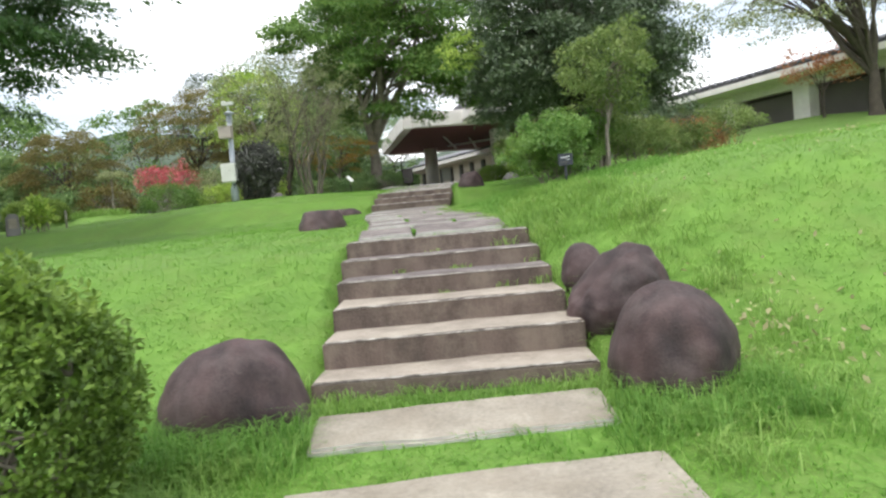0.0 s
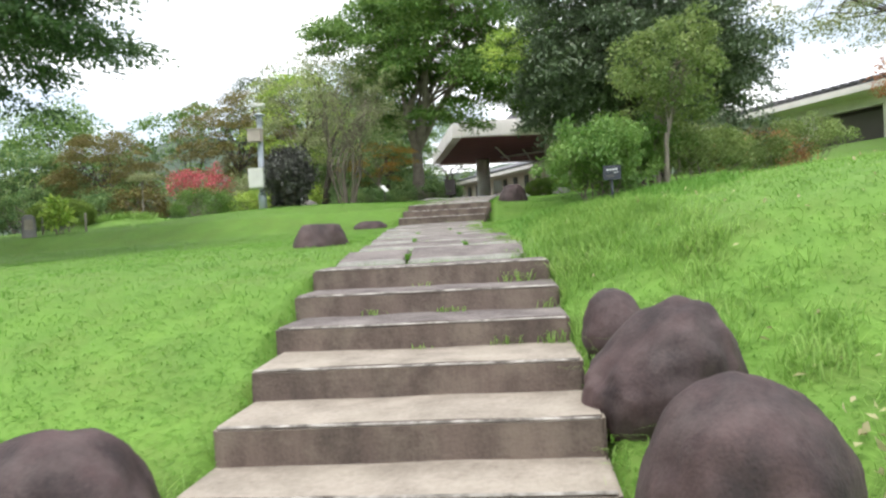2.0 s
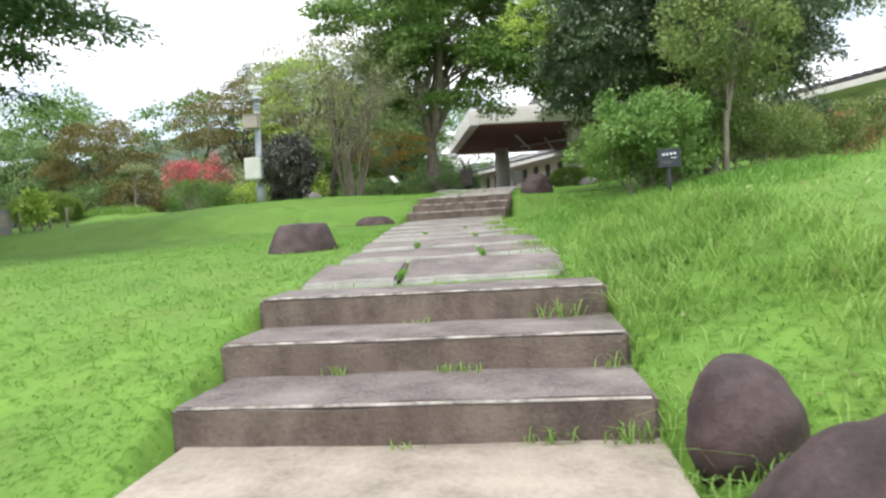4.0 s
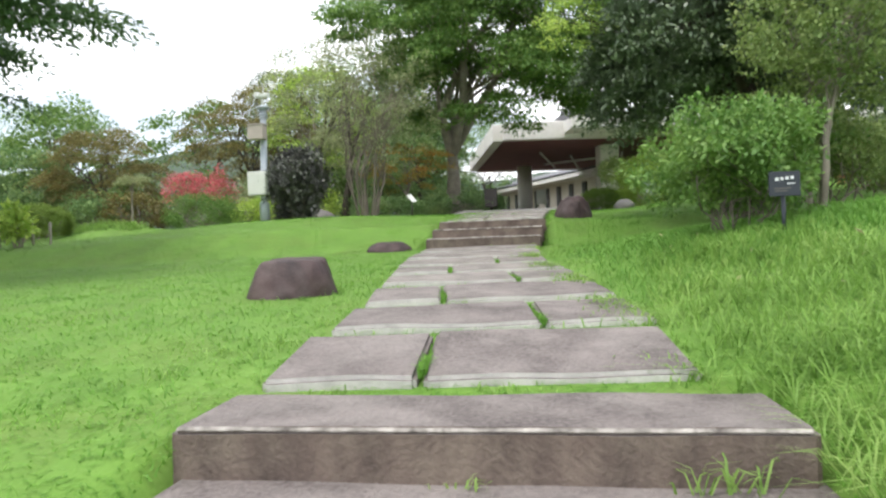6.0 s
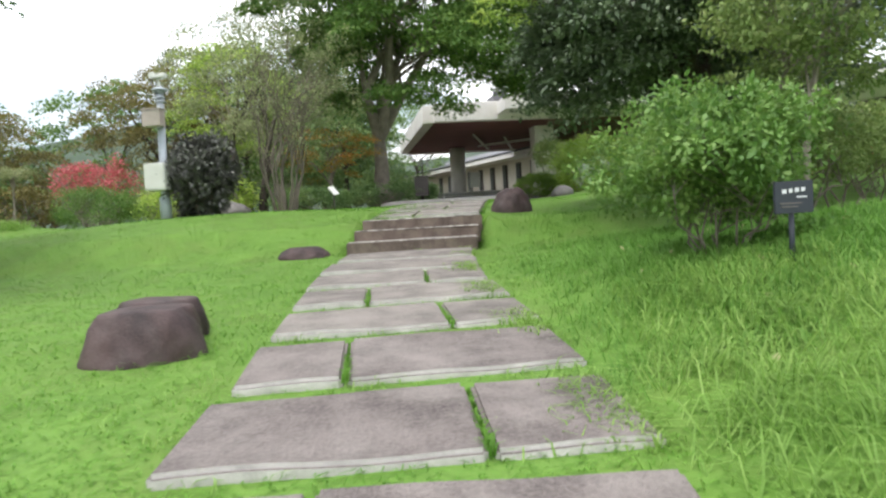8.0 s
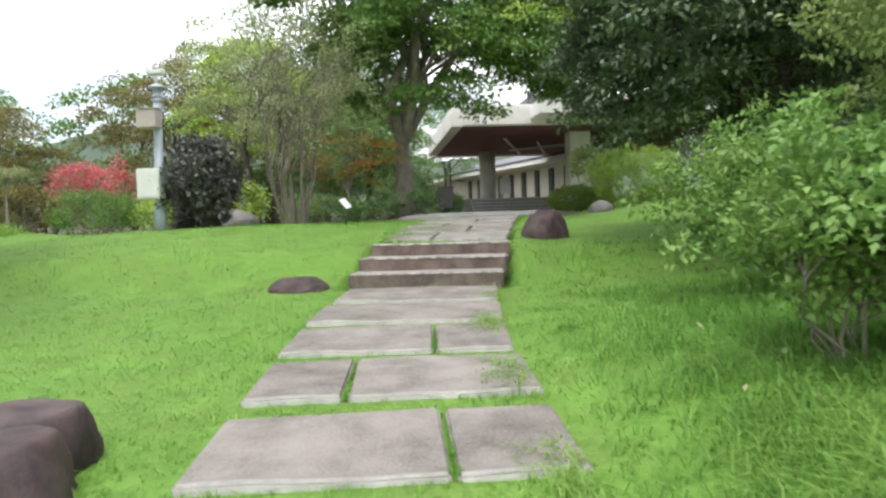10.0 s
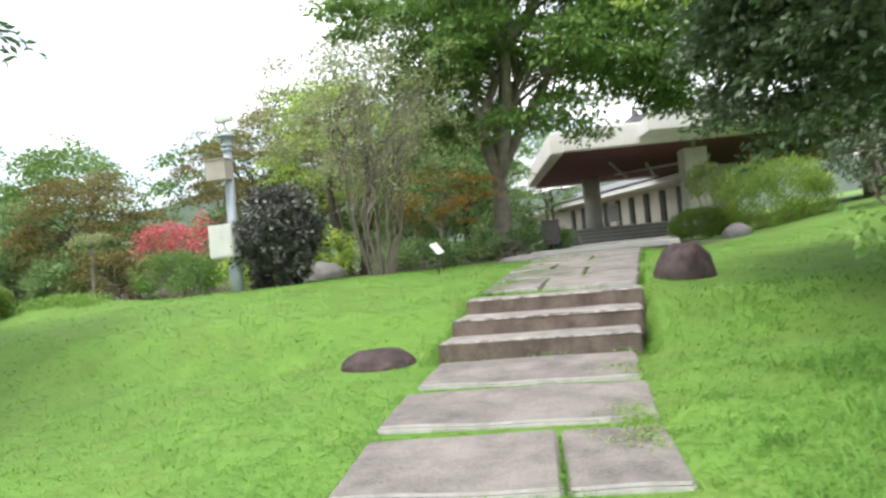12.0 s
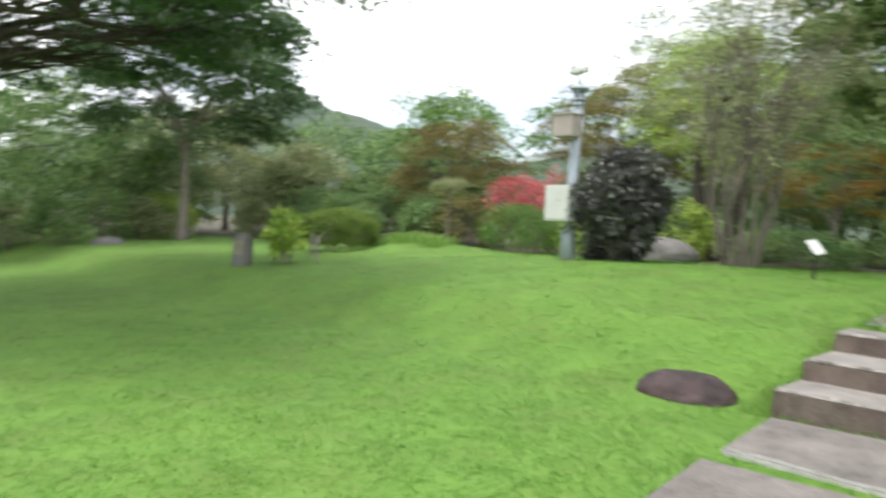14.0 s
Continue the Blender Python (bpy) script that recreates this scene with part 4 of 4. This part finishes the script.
shrub("dry_shrub", 7.0, 12.4, (1.2, 0.7, 0.45), "low rusty-brown withered shrub", L_RUST, 36, 60, 80, 0.25, 0.07)
shrub("clipped_bush", -1.95, -4.5, (0.58, 0.56, 0.68), "rounded clipped azalea bush with small leaves", L_BUSH, 37, 420, 80, 0.10, 0.045, category="bush", lift=0.68, lumps=0.1, shell=0.85, low=-0.85, stems=9)
shrub("clipped_bush", 2.05, 20.3, (0.72, 0.6, 0.36), "low dark clipped bush beside the walk", L_BUSH, 38, 170, 80, 0.11, 0.05, category="bush", lumps=0.05, shell=0.85)
shrub("feathery_shrub", 3.6, 20.0, (1.15, 1.0, 0.85), "feathery light yellow-green shrub", L_FEATHER, 39, 190, 90, 0.25, 0.1, narrow=0.2, droop=-0.6, lift=0.6, low=-0.95, stem_r=0.012)
shrub("clipped_bush", -12.75, 14.0, (0.92, 0.85, 0.46), "round clipped green bush on the lawn", L_BALL, 40, 300, 80, 0.11, 0.045, category="bush", lumps=0.04, shell=0.88)
shrub("red_flowering_shrub", -10.0, 17.4, (1.2, 0.8, 0.6), "shrub covered in pink-red blossom", L_RED, 41, 46, 60, 0.24, 0.08, lift=1.3, shell=0.3, lumps=0.6)
shrub("green_shrub", -9.4, 16.4, (1.05, 0.8, 0.5), "soft mid-green rounded shrub", L_SHRUB, 42, 100, 90, 0.2, 0.07, narrow=0.3)
shrub("yellow_shrub", -7.7, 16.6, (0.7, 0.6, 0.42), "low yellow-green shrub beside the pole", L_YELLOW, 43, 60, 70, 0.2, 0.07)
shrub("dark_leaved_shrub", -5.7, 14.1, (0.58, 0.55, 0.84), "dark purplish shrub with silvery upper leaves", L_PURPLE, 44, 190, 70, 0.22, 0.1, lift=0.86, low=-1, lumps=0.55)
shrub("low_hedge", -2.2, 18.6, (1.3, 0.6, 0.32), "low dark green hedge below the tall tree", L_DEEP, 45, 100, 80, 0.2, 0.07, category="hedge")
shrub("low_hedge", -4.0, 17.0, (1.0, 0.6, 0.3), "low dark green ground cover shrub", L_DEEP, 46, 70, 80, 0.2, 0.07, category="hedge")
shrub("grey_leaved_bush", 3.1, 26.6, (0.6, 0.5, 0.55), "grey-green bush in front of the porch", L_GREYSHRUB, 47, 60, 60, 0.25, 0.09, lift=1.6, z=1.6, stem_r=0.02)
tree("cloud_pruned_tree", -11.2, 15.9, 1.6, (0, 0, 1.35), (0.42, 0.4, 0.14), "small mushroom-shaped pruned tree on the lawn edge", L_OLIVE, trunk_r=0.035, fork=0.75, limbs=6, clumps=30, per=60, spread=0.12, size=0.05, seed=50)
BORDER = ((5.6, 18.6, 0.9, L_DARK), (7.6, 18.4, 1.0, L_DARK), (8.9, 18.6, 0.9, L_DARK), (6.6, 16.6, 0.55, L_GREYSHRUB), (-8.3, 18.0, 0.8, L_OLIVE), (-12.6, 18.2, 0.7, L_BROWN), (-13.8, 18.0, 0.6, L_DEEP), (-16.5, 17.2, 0.7, L_DEEP), (-18.5, 17.5, 0.8, L_DEEP), (-20.5, 16.5, 0.6, L_OLIVE),
          (-22.5, 12.5, 0.8, L_DEEP), (-23.5, 10.0, 0.8, L_OLIVE), (-6.9, 18.2, 0.6, L_YELLOW), (-5.2, 19.5, 0.7, L_DEEP), (-22.0, 8.0, 0.8, L_OLIVE), (-22.8, 14.6, 0.7, L_YELLOW), (-3.0, 23.5, 0.7, L_DEEP), (-17.0, 19.0, 0.9, L_DEEP), (-14.2, 18.6, 0.8, L_DEEP), (-21.5, 10.8, 0.7, L_DEEP), (-21.0, 6.2, 0.8, L_DEEP), (-20.5, 4.0, 0.8, L_OLIVE), (-19.8, 17.6, 0.9, L_DEEP), (-21.8, 13.4, 0.6, L_OLIVE),
          (-24.5, 11.0, 1.0, L_DEEP), (-25.0, 8.5, 1.0, L_DEEP), (-25.5, 6.0, 1.0, L_DEEP), (-24.5, 13.6, 1.0, L_DEEP), (-16.2, 20.2, 1.0, L_DEEP), (-13.0, 19.8, 1.0, L_DEEP), (-18.2, 19.6, 0.9, L_DEEP), (-11.4, 20.0, 0.9, L_DEEP), (-9.0, 20.5, 0.9, L_DEEP))
for i, (x, y, r, leaf) in enumerate(BORDER):
    shrub("border_shrub", x, y, (r * 1.5, r, r), "leafy shrub in the garden border", leaf, 60 + i, 55, 48, 0.28, 0.11, group="border shrubs")
rock("garden_rock", -6.3, 16.6, 1.35, (0.75, 0.5, 0.38), "grey garden rock behind the lawn's crest", M_GREYROCK, 22)
rock("garden_rock", -1.7, 16.4, 1.32, (0.5, 0.3, 0.14), "flat pale rock at the edge of the path", M_GREYROCK, 23)
rock("garden_rock", 2.5, 18.4, 1.45, (0.3, 0.25, 0.24), "grey rock beside the clipped bush", M_GREYROCK, 24)
rock("garden_rock", -20.4, 11.8, 0.55, (0.7, 0.5, 0.35), "grey rock under the shade tree", M_GREYROCK, 25)

# ---- far hills ----
def hill(x, y, rx, ry, h, seed):
    rng = np.random.default_rng(seed)
    n = 70
    u = np.linspace(-1, 1, n)
    hx, hy = np.meshgrid(u, u)
    r = np.sqrt(hx ** 2 + hy ** 2)
    z = h * np.clip(1 - r, 0, 1) ** 0.8 + rng.uniform(0, 0.05 * h, (n, n)) * (r < 0.98) - 4
    i = np.arange(n * n).reshape(n, n)
    f = np.stack((i[:-1, :-1], i[:-1, 1:], i[1:, 1:], i[1:, :-1]), -1).reshape(-1, 4)
    ob = new("far_hill", mesh_of("far_hill", np.stack((x + hx * rx, y + hy * ry, z), -1).reshape(-1, 3), f, M_HILL))
    return tagged(ob, "distant hill covered in green woods", "hill", kind="structure")


M_HILL = surface("wooded_hillside", (0.035, 0.058, 0.040), (0.075, 0.105, 0.065), 0.12, 0.95, 0.0, 0.9)
hill(-230, 150, 150, 120, 52, 1)
hill(-120, 260, 170, 120, 48, 2)
hill(40, 330, 260, 140, 40, 3)

# ---- grass ----
rng = np.random.default_rng(77)


def clear_of_stone(x, y):
    """True where grass may stand: off the steps, slabs and walk."""
    mid = np.interp(y, MID_Y, MID_X)
    off = np.abs(x - mid)
    ok = np.ones(len(x), bool)
    ok &= ~((y > -2.78) & (y < 0.5) & (x > np.interp(y, FLIGHT_Y, FLIGHT_L)) & (x < np.interp(y, FLIGHT_Y, FLIGHT_R)))
    ok &= ~((y > 9.42) & (y < 11.2) & (off < 0.98))
    for a, d in ((-4.75, 0.75), (-3.55, 0.5), (0.66, 0.8), (1.62, 0.83), (2.66, 0.87), (3.78, 0.92), (5.0, 0.95), (6.2, 0.92), (7.34, 0.88), (8.42, 0.85), (11.3, 0.8), (12.25, 0.8), (13.2, 0.85), (14.2, 0.85), (15.2, 0.85), (16.2, 0.9)):
        slant = (x - mid) * (0.14 if 0 < a < 7 else 0.0)
        ok &= ~((y - slant > a + 0.03) & (y - slant < a + d - 0.03) & (off < 0.88))
    ok &= ~((y > 17.2) & (off < 1.4))
    return ok


def grass(name, x, y, h, w, lean, material, label, z=None, short=False):
    """Bent blades of two or three triangles, as one mesh."""
    n = len(x)
    z = ground(x, y) - 0.01 if z is None else z
    a = rng.uniform(0, 2 * math.pi, n)
    w = np.broadcast_to(w, (n,))
    sx, sy = np.cos(a) * w / 2, np.sin(a) * w / 2
    b = a + math.pi / 2 + rng.normal(0, 0.35, n)
    dx, dy = np.cos(b) * lean * h, np.sin(b) * lean * h
    p = np.stack((x, y, z), -1)
    s = np.stack((sx, sy, np.zeros(n)), -1)
    m = p + np.stack((dx * 0.3, dy * 0.3, h * 0.6), -1)
    t = p + np.stack((dx, dy, h * (1 - 0.35 * np.minimum(lean, 1))), -1)
    if short:
        v = np.stack((p - s, p + s, m + s * 0.7, m - s * 0.7, t), 1).reshape(-1, 3)
        o = np.arange(n)[:, None] * 5
        f = np.concatenate((o + np.array((0, 1, 2)), o + np.array((3, 2, 4))), 1).reshape(-1, 3)
    else:
        v = np.stack((p - s, p + s, m + s * 0.7, m - s * 0.7, t), 1).reshape(-1, 3)
        o = np.arange(n)[:, None] * 5
        f = np.concatenate((o + np.array((0, 1, 2)), o + np.array((0, 2, 3)), o + np.array((3, 2, 4))), 1).reshape(-1, 3)
    ob = new(name, mesh_of(name, v, f, material))
    return tagged(ob, label, "grass", kind="stuff")


def scatter(n, x0, x1, y0, y1):
    x, y = rng.uniform(x0, x1, n), rng.uniform(y0, y1, n)
    k = clear_of_stone(x, y)
    return x[k], y[k]


def lawn(n, reach, side, fade):
    """Short turf beside the path, thinner and coarser away from it."""
    y = rng.uniform(-7.7, 17.0, n)
    d = -fade * np.log(1 - rng.random(n) * (1 - math.exp(-reach / fade)))
    x = np.interp(y, MID_Y, MID_X) + side * d
    k = clear_of_stone(x, y)
    x, y, d = x[k], y[k], d[k]
    h = 0.036 * rng.uniform(0.5, 1.5, len(x)) * (1 + 0.15 * np.sin(x * 5.1 + 2 * y) * np.sin(y * 4.7 - x))
    grass("lawn_grass", x, y, h, 0.0095 + 0.0010 * d, rng.uniform(0.9, 2.6, len(x)), L_LAWN, "short bright green lawn grass", short=True)


lawn(180000, 26.0, -1, 5.0)
lawn(150000, 14.0, 1, 5.0)


def tufts(cx, cy, count, per, spread, h):
    """Tussocks of longer blades round the given places."""
    x = np.repeat(cx, per) + rng.normal(0, spread, count * per)
    y = np.repeat(cy, per) + rng.normal(0, spread, count * per)
    k = clear_of_stone(x, y)
    return x[k], y[k], h * rng.uniform(0.4, 1.25, k.sum())


def tall(n, x0, x1, y0, y1, per, spread, h, w, label, blade=None, lean=(0.5, 1.6)):
    cx, cy = rng.uniform(x0, x1, n), rng.uniform(y0, y1, n)
    x, y, hh = tufts(cx, cy, n, per, spread, h)
    grass("tall_grass", x, y, hh, w, rng.uniform(*lean, len(x)), blade or L_TALL, label)


tall(330, 1.0, 2.3, -0.6, 4.0, 20, 0.09, 0.17, 0.009, "long unmown grass on the bank", None, (0.9, 2.2))
# L_BANK blades darken the bank where the shrubs and evergreen would shade it.
tall(420, 1.2, 3.6, 3.0, 8.5, 22, 0.11, 0.17, 0.010, "long grass coloured darker for the shade under the shrubs", L_BANK, (0.8, 2.0))
tall(500, 1.0, 6.5, -3.5, 5.0, 14, 0.09, 0.07, 0.009, "short uneven tufts on the bank", None, (0.9, 2.4))
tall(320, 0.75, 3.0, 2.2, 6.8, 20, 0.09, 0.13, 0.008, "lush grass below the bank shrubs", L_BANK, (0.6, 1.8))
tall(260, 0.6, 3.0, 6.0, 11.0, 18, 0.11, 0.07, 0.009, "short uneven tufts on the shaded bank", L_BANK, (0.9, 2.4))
tall(130, 1.05, 2.6, -4.2, -0.8, 20, 0.07, 0.18, 0.009, "long grass round the boulders")
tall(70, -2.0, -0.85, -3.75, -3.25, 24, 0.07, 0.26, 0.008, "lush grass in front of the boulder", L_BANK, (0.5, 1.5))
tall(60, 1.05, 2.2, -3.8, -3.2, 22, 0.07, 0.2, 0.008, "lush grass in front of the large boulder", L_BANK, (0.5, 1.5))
tall(420, -2.8, 4.0, -5.4, -2.6, 16, 0.09, 0.09, 0.007, "uneven tufts round the lowest slabs", L_LAWN, (0.7, 2.2))
tall(120, -2.4, -0.9, -4.4, -2.7, 24, 0.07, 0.2, 0.009, "long grass round the boulder by the steps")
tall(40, -0.9, 1.1, -3.02, -2.8, 20, 0.05, 0.13, 0.008, "grass at the foot of the steps")
tall(26, -2.3, -1.4, -5.5, -4.95, 26, 0.06, 0.32, 0.012, "tall grass tussocks in front of the bush")
tall(260, -1.7, 0.9, 0.5, 9.3, 14, 0.05, 0.07, 0.009, "grass tufts in the slab joints")
tall(200, -5.0, -1.0, -1.5, 9.0, 14, 0.09, 0.07, 0.007, "longer tufts in the lawn", L_LAWN, (0.9, 2.4))

tall(46, -12.4, -10.5, 14.7, 15.5, 22, 0.14, 0.26, 0.014, "long pale grass on a low mound")

cy = np.repeat(rng.uniform(11.2, 17.4, 110), 26)
cx = np.interp(cy, MID_Y, MID_X) + np.repeat(rng.uniform(-1.0, 1.0, 110), 26)
cx, cy = cx + rng.normal(0, 0.2, len(cx)), cy + rng.normal(0, 0.05, len(cy))
grass("creeping_grass", cx, cy, rng.uniform(0.03, 0.07, len(cx)), 0.012, rng.uniform(0.6, 1.8, len(cx)), L_TALL, "short grass creeping over the upper slabs", ground(cx, cy) + 0.01)

# ---- fallen leaves ----
fx, fy = rng.uniform(1.2, 7.0, 260), rng.uniform(-4.0, 8.0, 260)
fz = ground(fx, fy) + 0.045
fallen = leaves_at(rng, np.stack((fx, fy, fz), -1), 1, 0.02, 0.06, leafy("dry_fallen_leaves", (0.3, 0.24, 0.13), (0.45, 0.42, 0.24), (0.35, 0.4, 0.15)), "fallen_leaves", 0.0, 0.55, 0.2)
tagged(new("fallen_leaves", fallen), "scattered dry pale leaves on the lawn", "leaves", kind="stuff")

# ---- weeds on the steps and the upper path ----
for wx, wy, wz, count, h in ((0.62, -1.18, -0.505, 18, 0.09), (0.98, -1.2, -0.505, 26, 0.12), (0.72, -0.03, -0.172, 26, 0.13), (-0.35, -0.6, -0.335, 12, 0.06), (0.2, -0.6, -0.335, 24, 0.05), (-0.05, -0.03, -0.172, 10, 0.05),
                             (0.1, -1.2, -0.505, 8, 0.04), (1.0, -0.62, -0.335, 20, 0.1), (-0.7, 9.4, 0.5, 20, 0.06), (0.0, 9.4, 0.5, 20, 0.06)):
    x, y = wx + rng.normal(0, 0.06, count), wy - np.abs(rng.normal(0, 0.02, count))
    grass("step_weed", x, y, h * rng.uniform(0.5, 1.2, count), 0.009, rng.uniform(0.4, 1.4, count), L_TALL, "small green weeds at the foot of a step", np.full(count, wz))
y = rng.uniform(11.25, 17.1, 30000)
x = np.interp(y, MID_Y, MID_X) + rng.uniform(-1.0, 1.0, 30000)
k = np.sin(x * 3.1 + 1.0) * np.sin(y * 2.3) + rng.normal(0, 0.35, 30000) > 0.0
grass("path_moss", x[k], y[k], rng.uniform(0.04, 0.09, k.sum()), 0.014, rng.uniform(0.6, 1.8, k.sum()), L_LAWN, "low grass creeping over the upper slabs", short=True)
y = rng.uniform(0.7, 8.8, 5000)
x = np.interp(y, MID_Y, MID_X) + 0.9 - np.abs(rng.normal(0, 0.13, 5000))
k = np.sin(y * 3.7) + rng.normal(0, 0.4, 5000) > 0.2
grass("edge_grass", x[k], y[k], rng.uniform(0.06, 0.13, k.sum()), 0.01, rng.uniform(0.6, 1.8, k.sum()), L_TALL, "grass creeping over the slab ends")

# ---- leaf litter beside the boulders ----
lx, ly = 2.35 + rng.normal(0, 0.28, 90), -2.7 + rng.normal(0, 0.35, 90)
litter = leaves_at(rng, np.stack((lx, ly, ground(lx, ly) + 0.05), -1), 1, 0.02, 0.07, bpy.data.materials["dry_fallen_leaves"], "leaf_litter", 0.0, 0.5, 0.2)
tagged(new("leaf_litter", litter), "dry pale leaves caught in grass by a boulder", "leaves", kind="stuff")

# ---- easel board by the porch column ----
easel = holder("easel_board", 0.1, 34.2, gz(0.1, 34.2) + 0.5, "small white notice board on an easel", "sign")
part("board", block(0.5, 0.04, 0.75, (0, 0, 0.75), 0.01), M_WHITE, easel)
part("leg", rod([(-0.2, 0.05, -0.6), (-0.2, 0.0, 0.5)], [0.02, 0.02], 6), M_WHITE, easel)
part("leg", rod([(0.2, 0.05, -0.6), (0.2, 0.0, 0.5)], [0.02, 0.02], 6), M_WHITE, easel)

# ---- grass in the slab joints ----
for jx, jy, jz, depth, off, turn in JOINTS:
    if jy > 10:
        continue
    n = 220
    v, u = rng.uniform(-0.5, 0.5, n) * depth, off + rng.normal(0, 0.007, n)
    x, y = jx + u * math.cos(turn) - v * math.sin(turn), jy + u * math.sin(turn) + v * math.cos(turn)
    grass("joint_grass", x, y, rng.uniform(0.05, 0.075, n), 0.010, rng.uniform(0.3, 1.0, n), L_LAWN, "grass growing in a slab joint", np.full(n, jz - 0.05))
